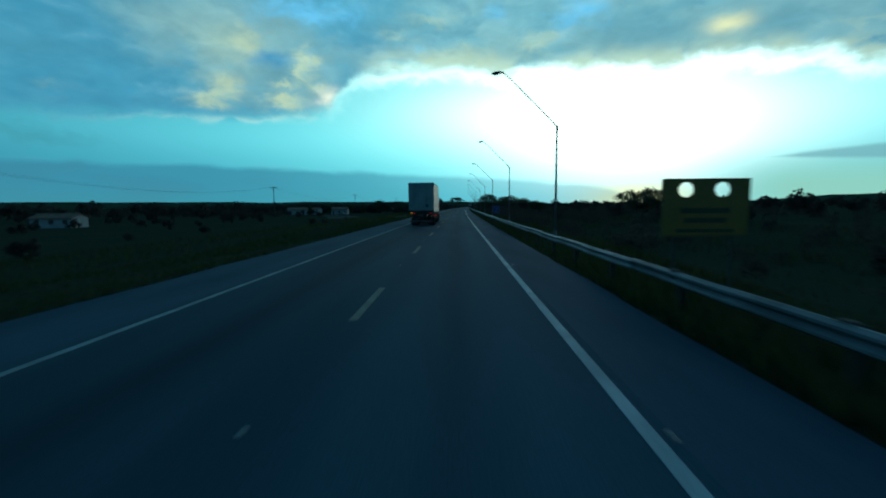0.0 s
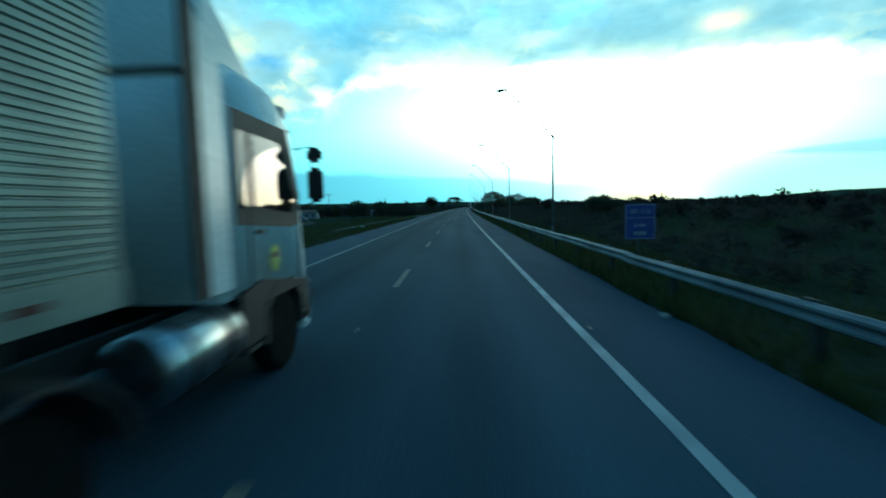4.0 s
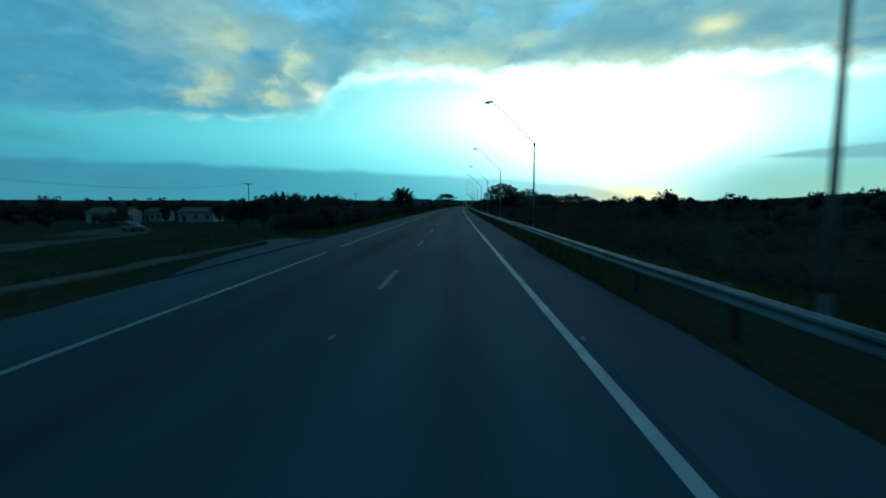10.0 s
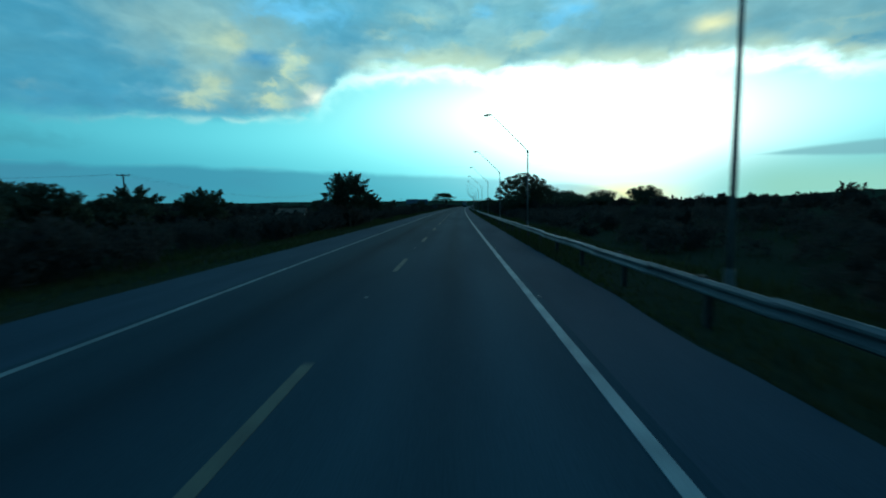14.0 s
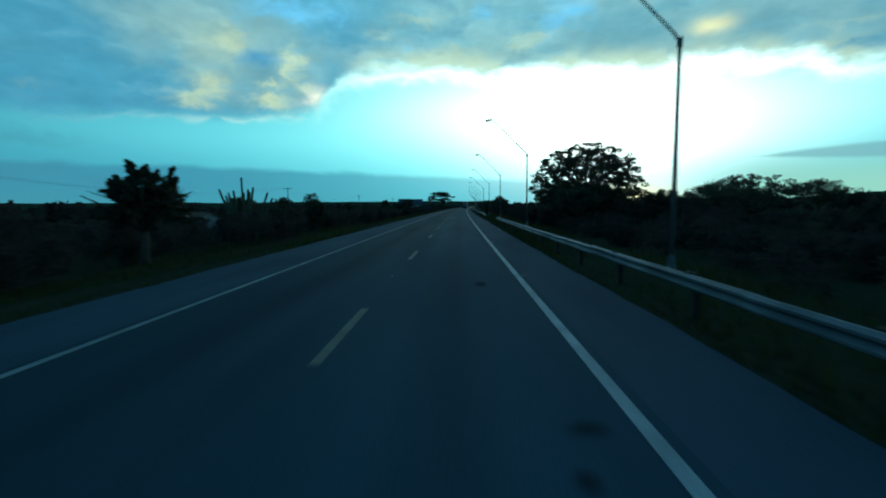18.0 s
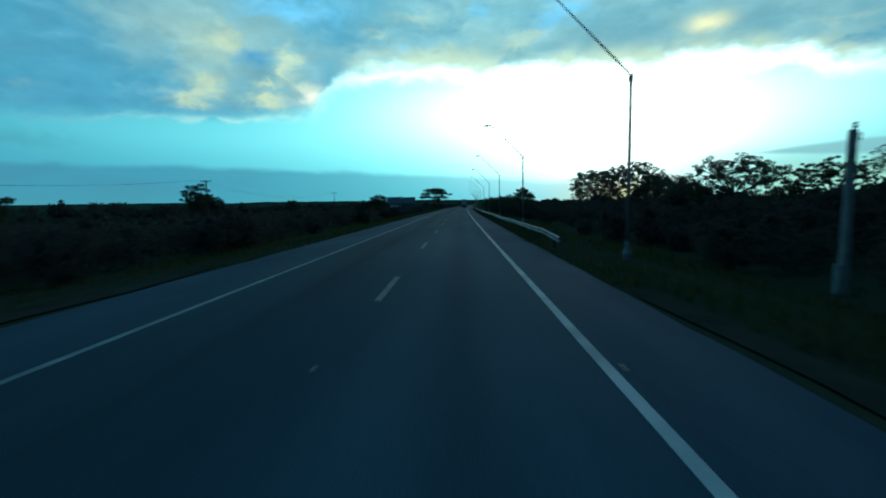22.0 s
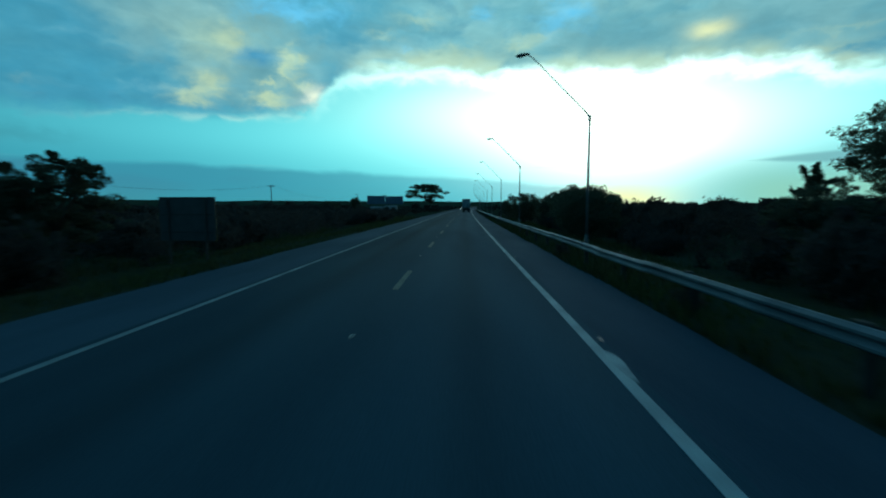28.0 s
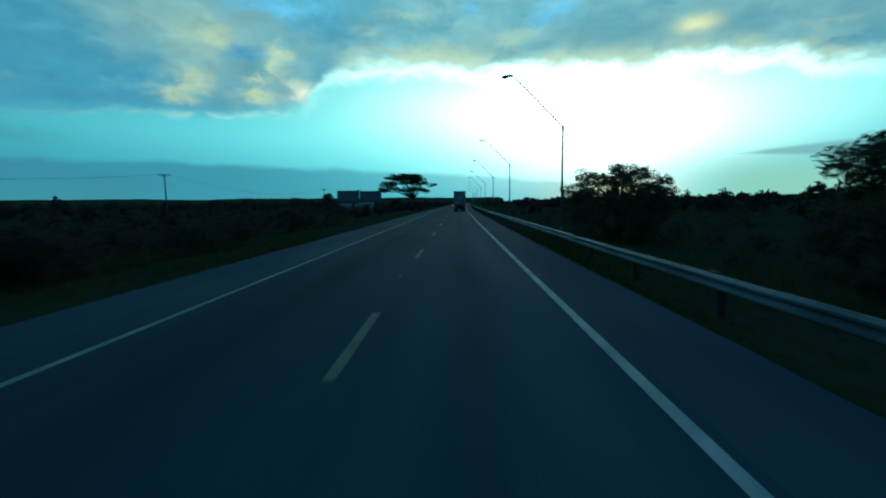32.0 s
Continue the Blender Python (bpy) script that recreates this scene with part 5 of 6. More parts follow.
patch("driveway", [(156, -8.3), (171, -8.3), (170.6, -9.1), (172.4, -10.4), (176.2, -12.2), (173.8, -13.6), (171.6, -12.0), (168.6, -10.6), (166.5, -10.9), (160, -9.7)], 0.07, M_SHOULDER, "grey paved driveway leaving the road", "driveway")
def track(name, s0, s1, offs, width, mat, label):
    ss = srange(s0, s1, 1.5)
    me = bpy.data.meshes.new(name)
    verts, faces = [], []
    for i, s in enumerate(ss):
        u = i / (len(ss) - 1)
        o = float(np.interp(u, np.linspace(0, 1, len(offs)), offs)) + 0.3 * noise.noise(Vector((s * 0.2, 3, 1)))
        wd = width * (1 + 0.35 * noise.noise(Vector((s * 0.33, 8, 2)))) * min(1.0, 0.08 + 6 * u * (1 - u))
        for d in (-wd / 2, 0, wd / 2):
            verts.append(tuple(W(s, o + d, ground_z(o + d) + ground_wobble(s, o + d)[1] + 0.035)))
    for i in range(len(ss) - 1):
        for j in range(2):
            a = i * 3 + j
            faces.append((a, a + 1, a + 4, a + 3))
    me.from_pydata(verts, [], faces)
    tagged(mesh_object(name, me, mat), label, "dirt track", kind="structure")


track("dirt_track", 112, 176, [-16.0, -14.8, -14.0, -13.4], 3.0, M_DIRT, "worn bare dirt track in the grass")
track("dirt_yard", 160, 240, [-40, -48, -57, -70], 13.0, M_DIRT, "bare dirt yard beside the houses")
track("dirt_verge", 296, 326, [-9.3, -9.6, -9.3], 1.5, M_VERGE_DIRT, "bare dirt strip beside the shoulder")
track("dirt_verge_side", 309, 320, [4.3, 4.6, 4.3], 0.8, M_VERGE_DIRT, "bare dirt strip beside the shoulder")
for s, o, a, b in ((115.6, -13.15, 0.42, 0.34), (116.3, -12.15, 0.36, 0.33)):
    bm = bmesh.new()
    ring = [bm.verts.new((b * math.cos(t) * (1 + 0.2 * math.sin(3 * t)), a * math.sin(t), 0)) for t in (2 * math.pi * k / 20 for k in range(20))]
    bm.faces.new(ring)
    ob = part("puddle", bm, M_WATER, None)
    ob.matrix_basis = place(s, o, ground_z(o) + 0.14)
    tagged(ob, "small puddle reflecting the bright sky", "puddle", "puddles beside the road", kind="structure")


# ---- vegetation ----
def leaf_arrays(rng, centres, radii, count, size, flat=1.0, droop=0.0):
    """Corner points of count leaves scattered in soft clumps."""
    pick = rng.integers(0, len(centres), count)
    d = rng.normal(size=(count, 3))
    d /= np.linalg.norm(d, axis=1)[:, None]
    r = rng.uniform(0.25, 1.0, count) ** 0.5
    p = centres[pick] + d * (radii[pick] * r)[:, None] * np.array([1, 1, flat])
    a = rng.normal(size=(count, 3))
    a[:, 2] -= droop
    a /= np.linalg.norm(a, axis=1)[:, None]
    b = np.cross(a, rng.normal(size=(count, 3)))
    b /= np.linalg.norm(b, axis=1)[:, None] + 1e-9
    ln = size * rng.uniform(0.6, 1.4, count)[:, None]
    v = np.empty((count, 3, 3))
    v[:, 0], v[:, 1], v[:, 2] = p - a * ln, p + a * ln + b * ln * 0.3, p - b * ln * 0.62
    return v


def quad_mesh(name, v):
    n, c = v.shape[:2]
    me = bpy.data.meshes.new(name)
    me.vertices.add(n * c)
    me.vertices.foreach_set("co", v.reshape(-1).astype(np.float32))
    me.loops.add(n * c)
    me.loops.foreach_set("vertex_index", np.arange(n * c, dtype=np.int32))
    me.polygons.add(n)
    me.polygons.foreach_set("loop_start", np.arange(0, n * c, c, dtype=np.int32))
    me.polygons.foreach_set("loop_total", np.full(n, c, dtype=np.int32))
    me.update(calc_edges=True)
    return me


def bush_leaves(seed, count, size, r=1.5, h=2.4):
    """Leaves of a shrub about 2 r wide and h high, in lobes with gaps."""
    rng = np.random.default_rng(seed)
    n = 34
    c = rng.normal(size=(n, 3))
    c /= np.linalg.norm(c, axis=1)[:, None]
    c *= rng.uniform(0.45, 1.0, n)[:, None]
    c = c * np.array([r * 0.8, r * 0.8, h * 0.42]) + np.array([0, 0, h * 0.47])
    c[:, 2] = np.abs(c[:, 2])
    rad = rng.uniform(0.2, 0.5, n) * r * 0.72
    top = rng.integers(0, n, 6)
    tips = c[top] + np.array([0, 0, 1]) * rng.uniform(0.3, 0.7, 6)[:, None] * h * 0.25
    return leaf_arrays(rng, np.vstack([c, tips]), np.concatenate([rad, rad[top] * 0.5]), count, size)


def bush_stems(seed, r=1.5, h=2.4):
    rng = np.random.default_rng(seed + 100)
    bm = bmesh.new()
    for k in range(7):
        a, rr = rng.uniform(0, 6.28), rng.uniform(0.2, 0.8) * r
        e = Vector((rr * math.cos(a), rr * math.sin(a), h * rng.uniform(0.5, 0.9)))
        add_tube(bm, [(0, 0, -0.2), e * 0.5 + Vector((0.1, -0.1, 0.1)), e], [0.05, 0.03, 0.012], 4)
    return bm


BUSHES = []
for k in range(6):
    b = tagged(empty("bush"), "dense dark green shrub in the roadside scrub", "bush", "roadside shrubs")
    part("stem", bush_stems(k), M_BARK, b)
    mesh_object("foliage", quad_mesh("foliage", bush_leaves(k, 2500, 0.10)), M_LEAF, b)
    BUSHES.append(b)
USED = set()


def sight_wedge(s, off):
    """Wedge shaped to the camera's sight line, kept clear so the low house shows."""
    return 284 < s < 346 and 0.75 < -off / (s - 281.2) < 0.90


def put_bush(s, off, size, tall=1.0):
    k = random.randrange(len(BUSHES))
    # a bush inside the camera's sight wedge is moved on along the road
    if sight_wedge(s, off):
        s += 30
    m = place(s, off, ground_z(off) - 0.1, random.uniform(0, 360)) @ Matrix.Diagonal((size, size * random.uniform(0.85, 1.15), size * tall, 1))
    if k not in USED:
        USED.add(k)
        BUSHES[k].matrix_basis = m
        return BUSHES[k]
    src = BUSHES[k]
    ob = copy_thing(src, Matrix.Identity(4))
    ob.matrix_basis = m
    return ob


def limb_paths(rng, h, spread, limbs, fork):
    """Limbs from the fork: paths and their ends."""
    paths, ends = [], []
    for k in range(limbs):
        a = 2 * math.pi * (k + rng.uniform(-0.3, 0.3)) / limbs
        rr = spread * rng.uniform(0.55, 0.95)
        e = np.array([rr * math.cos(a), rr * math.sin(a), fork + (h * 0.86 - fork) * math.sqrt(1 - 0.8 * (rr / spread) ** 2)])
        mid = np.array([e[0] * 0.45, e[1] * 0.45, fork + (e[2] - fork) * 0.6])
        paths.append([(0, 0, fork), tuple(mid), tuple(e)])
        ends.append(e)
        for j in range(3):
            b = mid + rng.normal(size=3) * np.array([spread * 0.28, spread * 0.28, h * 0.08]) + np.array([0, 0, h * 0.12])
            out = math.hypot(b[0], b[1]) / (spread * 0.9)
            b[:2] /= max(1.0, out)
            b[2] = min(b[2], h * (0.5 + 0.42 * math.sqrt(max(0.0, 1 - min(out, 1.0) ** 2))))
            paths.append([tuple(mid), tuple((mid + b) / 2 + rng.normal(size=3) * 0.1), tuple(b)])
            ends.append(b)
    ends = np.array(ends)
    return paths, ends


def build_tree(s, off, h, spread, seed, label, fork=0.3, leaves=6500, size=None, flat=0.55, limbs=7, crown_from=0.38, sparse=1.0, trunk=0.2, canopy=None, clumps=110, clump=(0.10, 0.22), skirt=0.8, plumes=0, rise=0.25):
    """A tree: tapered trunk, forking limbs, and a crown of many leaves in uneven clumps."""
    if 8 < off < 20:
        h += -0.05 - ground_z(off)
    if size is None:
        leaves, size = int(leaves * 2.4), 0.105
    rng = np.random.default_rng(seed)
    tree = tagged(empty("tree", place(s, off, ground_z(off))), label, "tree")
    fz = h * fork
    paths, ends = limb_paths(rng, h, spread, limbs, fz)
    bm = bmesh.new()
    lean = rng.normal(size=2) * 0.15
    add_tube(bm, [(lean[0], lean[1], -0.4), (lean[0] * 0.4, lean[1] * 0.4, fz * 0.5), (0, 0, fz + 0.1)], [trunk * 1.35, trunk, trunk * 0.9], 9)
    for p in paths:
        r0 = trunk * (0.55 if p[0] == (0, 0, fz) else 0.28)
        add_tube(bm, p, [r0, r0 * 0.6, r0 * 0.2], 6)
    part("trunk", bm, M_BARK, tree, smooth=True)
    n = clumps
    if canopy:
        # flat umbrella crown
        a = rng.uniform(0, 6.283, n)
        rr = spread * np.sqrt(rng.uniform(0.02, 1.0, n))
        c = np.stack([rr * np.cos(a), rr * np.sin(a), h * (1 - canopy * (rr / spread) ** 2.2) - rng.uniform(0.0, 0.13, n) * h], 1)
    elif plumes:
        # feathery sprays: rows of clumps that thin out towards each tip
        c, taper = [], []
        zc = h * (1 + crown_from) / 2
        half = np.array([spread * 0.80, spread * 0.80, h * (1 - crown_from) / 2])
        for _ in range(plumes):
            d = rng.normal(size=3)
            d /= np.linalg.norm(d)
            d[2] = d[2] if d[2] > -0.35 else -d[2]
            root = d * half * rng.uniform(0.25, 0.80) + np.array([0, 0, zc])
            way = d * np.array([1, 1, 0.7]) + rng.normal(size=3) * 0.35 + np.array([0, 0, rise])
            way /= np.linalg.norm(way)
            long = spread * rng.uniform(0.14, 0.27)
            bend = rng.uniform(0.0, 0.25)
            for k in range(6):
                u = k / 5
                c.append(root + way * long * u - np.array([0, 0, bend * long * u * u]))
                taper.append(1.0 - 0.78 * u)
        c, taper = np.array(c), np.array(taper)
        low = c[:, 2] < zc
        c[low, :2] *= skirt
    else:
        c = rng.normal(size=(n, 3))
        c /= np.linalg.norm(c, axis=1)[:, None]
        c *= (rng.uniform(0.35, 1.0, n) ** 0.6)[:, None]
        zc = h * (1 + crown_from) / 2
        c = c * np.array([spread * 0.85, spread * 0.85, h * (1 - crown_from) / 2 * 0.88]) + np.array([0, 0, zc])
        # rounder above, thinner below
        low = c[:, 2] < zc
        c[low, :2] *= skirt
    if plumes:
        rad = rng.uniform(*clump, len(c)) * spread * sparse * taper
    else:
        c = np.vstack([c, ends])
        rad = rng.uniform(*clump, len(c)) * spread * sparse
    v = leaf_arrays(rng, c, rad, leaves, size, flat)
    mesh_object("crown", quad_mesh("crown", v), M_LEAF_TREE, tree)
    return tree


def build_umbrella_tree(s, off, h, spread, seed, label):
    """A leaning trunk, long slanting limbs and flat tiers of leaves with gaps of sky between them."""
    rng = np.random.default_rng(seed)
    tree = tagged(empty("tree", place(s, off, ground_z(off))), label, "tree")
    bm = bmesh.new()
    fork = Vector((1.1, 0, h * 0.32))
    add_tube(bm, [(0.0, 0, -0.5), (0.2, 0, h * 0.14), tuple(fork)], [0.62, 0.46, 0.42], 10)
    centres, radii = [], []
    n = 17
    for k in range(n):
        a = 2 * math.pi * k / n + rng.uniform(-0.15, 0.15)
        rr = spread * (0.45 + 0.5 * (k % 3) / 2) * rng.uniform(0.9, 1.05)
        x, y = rr * math.cos(a) - 1.8, rr * math.sin(a)
        z = h * (0.97 - 0.42 * (rr / spread) ** 2.0 + rng.uniform(-0.03, 0.02))
        mid = fork.lerp(Vector((x, y, z)), 0.5) + Vector((0, 0, h * 0.05))
        add_tube(bm, [tuple(fork), tuple(mid), (x, y, z - 0.3)], [0.26, 0.15, 0.05], 6)
        for _ in range(5):
            p = np.array([x, y, z]) + rng.normal(size=3) * np.array([1.5, 1.5, 0.22])
            centres.append(p)
            radii.append(rng.uniform(1.1, 2.2))
    for _ in range(16):
        a, rr = rng.uniform(0, 6.283), spread * 0.55 * math.sqrt(rng.uniform(0, 1))
        centres.append(np.array([rr * math.cos(a) - 1.8, rr * math.sin(a), h * rng.uniform(0.93, 1.0)]))
        radii.append(rng.uniform(0.9, 1.8))
    part("trunk", bm, M_BARK, tree, smooth=True)
    mesh_object("crown", quad_mesh("crown", leaf_arrays(rng, np.array(centres), np.array(radii), 30000, 0.18, 0.45)), M_LEAF_TREE, tree)
    return tree


DARK_TREE = "dark green broad roadside tree against the sunset"
build_tree(72.2, 27.0, 4.4, 4.4, 1, "low spreading tree in the scrub beside the road", leaves=4500, crown_from=0.2)
build_tree(312.3, 16.2, 10.5, 7.9, 2, "large rounded tree with fine feathery leaves against the sunset", leaves=190000, size=0.075, crown_from=0.0, trunk=0.32, flat=0.55,
           clumps=860, clump=(0.03, 0.08), skirt=1.05, limbs=11)
build_tree(305.0, 13.0, 4.6, 3.2, 3, "small dense tree under a larger one", leaves=5000, crown_from=0.1)
build_tree(326.0, 21.0, 6.0, 4.5, 4, DARK_TREE, leaves=6000, crown_from=0.15)
build_tree(413.0, 39.0, 11.2, 9.2, 5, "broad grove tree with fine feathery leaves", leaves=85000, size=0.095, crown_from=0.0, trunk=0.3, clumps=640, clump=(0.035, 0.085), flat=0.5, skirt=1.0)
build_tree(426.0, 51.0, 8.4, 8.5, 6, "broad grove tree with fine feathery leaves", leaves=50000, size=0.12, crown_from=0.0, trunk=0.3, clumps=400, clump=(0.05, 0.13), flat=0.7, skirt=1.0)
build_tree(422.0, 33.0, 10.6, 7.2, 7, "broad grove tree with fine feathery leaves", leaves=70000, size=0.095, crown_from=-0.05, clumps=460, clump=(0.045, 0.11), flat=0.6, skirt=1.0)
build_tree(406.6, 13.4, 3.1, 2.3, 87, "low dense shrub tree behind the guard rail", leaves=14000, size=0.075, crown_from=0.0, clumps=160, clump=(0.07, 0.17), skirt=1.05)
build_tree(410.5, 15.8, 4.2, 1.5, 88, "thin upright shrub tree behind the guard rail", leaves=5000, size=0.09, crown_from=0.2, plumes=40, clump=(0.08, 0.16), rise=0.6)
build_tree(363.0, 27.0, 4.2, 3.4, 51, DARK_TREE, leaves=4500, crown_from=0.15)
build_tree(358.5, 29.5, 7.2, 6.4, 8, "wide low tree with feathery leaves over the scrub", leaves=42000, size=0.085, crown_from=-0.15, clumps=420, clump=(0.035, 0.09), flat=0.5, skirt=1.0)
build_tree(355.0, 37.0, 6.2, 4.6, 86, "wide low tree with feathery leaves over the scrub", leaves=30000, size=0.085, crown_from=-0.1, clumps=300, clump=(0.035, 0.09), flat=0.5, skirt=1.0)
build_tree(372.0, 31.0, 3.9, 4.6, 57, "low feathery tree in the scrub", leaves=18000, size=0.09, crown_from=0.0, plumes=190, clump=(0.05, 0.10), flat=0.5, skirt=1.0, rise=0.1)
build_tree(397.9, 12.3, 5.6, 3.1, 9, "small spiky tree beside the guard rail", leaves=12000, size=0.10, crown_from=0.12, plumes=90, clump=(0.07, 0.13), rise=0.35)
build_tree(424.0, 9.5, 3.7, 3.1, 10, "rounded dense shrub tree beside the guard rail", leaves=22000, size=0.075, crown_from=0.0, clumps=260, clump=(0.06, 0.15), flat=0.8, skirt=1.05)
build_tree(434.7, 12.0, 4.5, 4.1, 11, "rounded dense shrub tree beside the guard rail", leaves=30000, size=0.08, crown_from=0.0, clumps=260, clump=(0.06, 0.15), flat=0.8, skirt=1.05)
build_tree(456.4, 15.6, 5.3, 4.4, 52, "uneven dark shrub tree behind the guard rail", leaves=36000, size=0.085, crown_from=-0.1, clumps=260, clump=(0.06, 0.15), flat=0.8, skirt=1.05)
build_tree(451.0, 12.3, 4.1, 3.1, 12, "rounded dense shrub tree beside the guard rail", leaves=22000, size=0.08, crown_from=0.0, clumps=260, clump=(0.06, 0.15), flat=0.8, skirt=1.05)
build_tree(473.4, 10.8, 4.9, 4.4, 13, "rounded dense shrub tree beside the guard rail", leaves=36000, size=0.08, crown_from=-0.05, clumps=260, clump=(0.06, 0.15), flat=0.8, skirt=1.05)
build_tree(288.4, 22.0, 4.6, 3.8, 55, "thin bare-branched shrub with few leaves behind the rail", leaves=4600, size=0.11, crown_from=0.3, sparse=0.7, trunk=0.09, limbs=9, flat=0.3)
build_tree(318.0, 37.5, 5.2, 4.5, 14, DARK_TREE, leaves=4500, crown_from=0.2)
build_tree(316.0, 48.0, 4.7, 4.2, 15, DARK_TREE, leaves=4500, crown_from=0.2)
build_tree(312.0, 31.5, 4.0, 3.8, 80, DARK_TREE, leaves=4500, crown_from=0.15)
build_tree(309.0, 34.5, 3.6, 3.4, 81, DARK_TREE, leaves=4500, crown_from=0.15)
build_tree(316.5, 27.5, 4.0, 3.2, 82, DARK_TREE, leaves=4500, crown_from=0.1)
build_tree(297.0, -17.6, 3.4, 2.2, 84, "dark dense bushy tree beside the road", leaves=5000, crown_from=0.0, skirt=1.0)
build_tree(305.0, -16.3, 3.9, 1.7, 83, "dark dense bushy tree beside the road", leaves=4500, crown_from=0.05)
build_tree(287.0, 36.0, 5.3, 3.7, 16, DARK_TREE, leaves=7000, crown_from=0.0, skirt=1.0)
build_tree(127.4, 20.6, 3.7, 3.2, 41, DARK_TREE, leaves=4500, crown_from=0.15)
build_tree(253.9, -13.2, 7.3, 4.4, 17, "open airy tree with feathery branches beside the road", leaves=40000, size=0.095, crown_from=-0.05, trunk=0.13, plumes=210, clump=(0.05, 0.11), flat=0.6, rise=0.2, skirt=0.8)
build_tree(264.4, -37.3, 7.0, 5.7, 18, "dark rounded tree in the field", leaves=26000, size=0.13, crown_from=0.0, skirt=1.0, plumes=130, clump=(0.08, 0.16))
build_tree(264.7, -48.4, 8.0, 6.0, 58, "uneven dark tree in the field with open top", leaves=28000, size=0.13, crown_from=0.05, skirt=1.0, plumes=130, clump=(0.06, 0.13), rise=0.4)
build_tree(214.0, -19.0, 4.8, 2.8, 19, "dark rounded tree in the field", leaves=4500, crown_from=0.12)
build_tree(274.5, -14.6, 5.1, 2.7, 20, "dark pointed shrub tree with upswept branches beside the road", leaves=18000, size=0.10, crown_from=0.0, skirt=1.1, plumes=100, clump=(0.07, 0.14), rise=0.6)
build_tree(378.2, -41.4, 8.3, 2.7, 21, "tall small-crowned tree in the scrub", leaves=9000, size=0.12, crown_from=0.45, clumps=60, clump=(0.12, 0.24))
build_tree(350.7, -47.5, 7.2, 4.0, 22, "dark rounded tree beside a house", leaves=14000, size=0.14, crown_from=0.05, skirt=1.0)
build_tree(435.6, -73.1, 9.0, 6.5, 23, "dark rounded tree in the field", leaves=20000, size=0.16, crown_from=0.0, skirt=1.0, plumes=90, clump=(0.08, 0.16))
build_tree(417.0, -41.0, 6.3, 2.2, 24, "dark small tree in the scrub", leaves=6000, size=0.14, crown_from=0.1)
build_tree(409.9, -22.0, 4.8, 2.4, 53, "uneven dark tree in the scrub beside the road", leaves=3600, crown_from=0.1)
build_tree(408.5, -18.3, 5.9, 2.7, 25, "uneven dark tree in the scrub beside the road", leaves=18000, size=0.09, crown_from=0.0, skirt=1.0, clumps=130, clump=(0.07, 0.18))
build_umbrella_tree(614.0, -19.0, 13.6, 9.4, 26, "wide flat umbrella-shaped tree with a leaning trunk standing alone ahead")
build_tree(190.4, 8.4, 3.5, 1.9, 59, "thin bare-branched shrub with few leaves behind the rail", leaves=1100, size=0.07, crown_from=0.45, plumes=26, clump=(0.05, 0.11), trunk=0.04, limbs=9, flat=0.4, rise=0.1)
# tree clump stands in for a dark flat-topped shape left of the power pole
build_tree(745.0, -114.0, 9.4, 9.5, 89, "broad low clump of dark trees in the field", leaves=6000, size=0.35, crown_from=-0.1, skirt=1.0)
build_tree(750.0, -94.0, 12.4, 5.4, 85, "round dark tree beside a power pole", leaves=5000, size=0.35, crown_from=0.05, skirt=1.0)
for k, (ts, to, th, tw) in enumerate(((256, -86, 5.6, 1.7), (257, -75.2, 5.8, 1.5), (262, -64, 6.4, 2.3), (262, -57.5, 6.6, 2.6))):
    build_tree(ts, to, th, tw, 60 + k, "small round-headed tree in the yard before the houses", leaves=6000, size=0.17, crown_from=0.05, trunk=0.16)
for k, (ts, to, th, tw) in enumerate(((225, -40, 5.7, 3.0), (227, -36.5, 6.2, 2.6), (228, -30.5, 6.4, 3.2), (222, -22.5, 5.0, 3.0), (232, -26, 4.8, 3.0))):
    build_tree(ts, to, th, tw, 70 + k, "dark dense tree at the edge of the field", leaves=8000, size=0.15, crown_from=0.05)
# columnar cactus clump
cact = tagged(empty("cactus", place(291.9, -18.3, ground_z(-18.3))), "clump of tall columnar cactus stems beside the road", "cactus")
rng = np.random.default_rng(7)
for k in range(12):
    x, y, h = -1.5 + 3.0 * k / 11 + rng.uniform(-0.15, 0.15), rng.uniform(-0.8, 0.8), rng.uniform(3.7, 4.9)
    if k == 4:
        h = 5.6
    ln = x * 0.55 + rng.uniform(-0.15, 0.15)
    part("stem", add_tube(bmesh.new(), [(x * 0.5, y * 0.5, -0.2), (x * 0.85, y, 1.5), (x + ln, y, h - 0.1), (x + ln, y, h)], [0.10, 0.11, 0.09, 0.04], 8), M_CACTUS, cact)

# ---- shrubs near the road ----
random.seed(11)
for _ in range(26):
    put_bush(random.uniform(10, 200), random.uniform(16, 40), random.uniform(0.35, 0.75), random.uniform(0.7, 1.0))
for _ in range(100):
    bs = random.uniform(205, 455)
    put_bush(bs, random.choice((random.uniform(10.5, 15), random.uniform(13, 28))), random.uniform(0.7, 1.2) * (0.78 if bs < 300 else 1.0), random.uniform(0.8, 1.15))
for _ in range(8):
    put_bush(random.uniform(20, 150), random.uniform(-50, -24), random.uniform(0.5, 0.9), random.uniform(0.7, 1.0))
for _ in range(104):
    put_bush(random.uniform(236, 490), random.choice((random.uniform(-20, -13.5), random.uniform(-38, -16))), random.uniform(0.75, 1.25), random.uniform(0.8, 1.1))

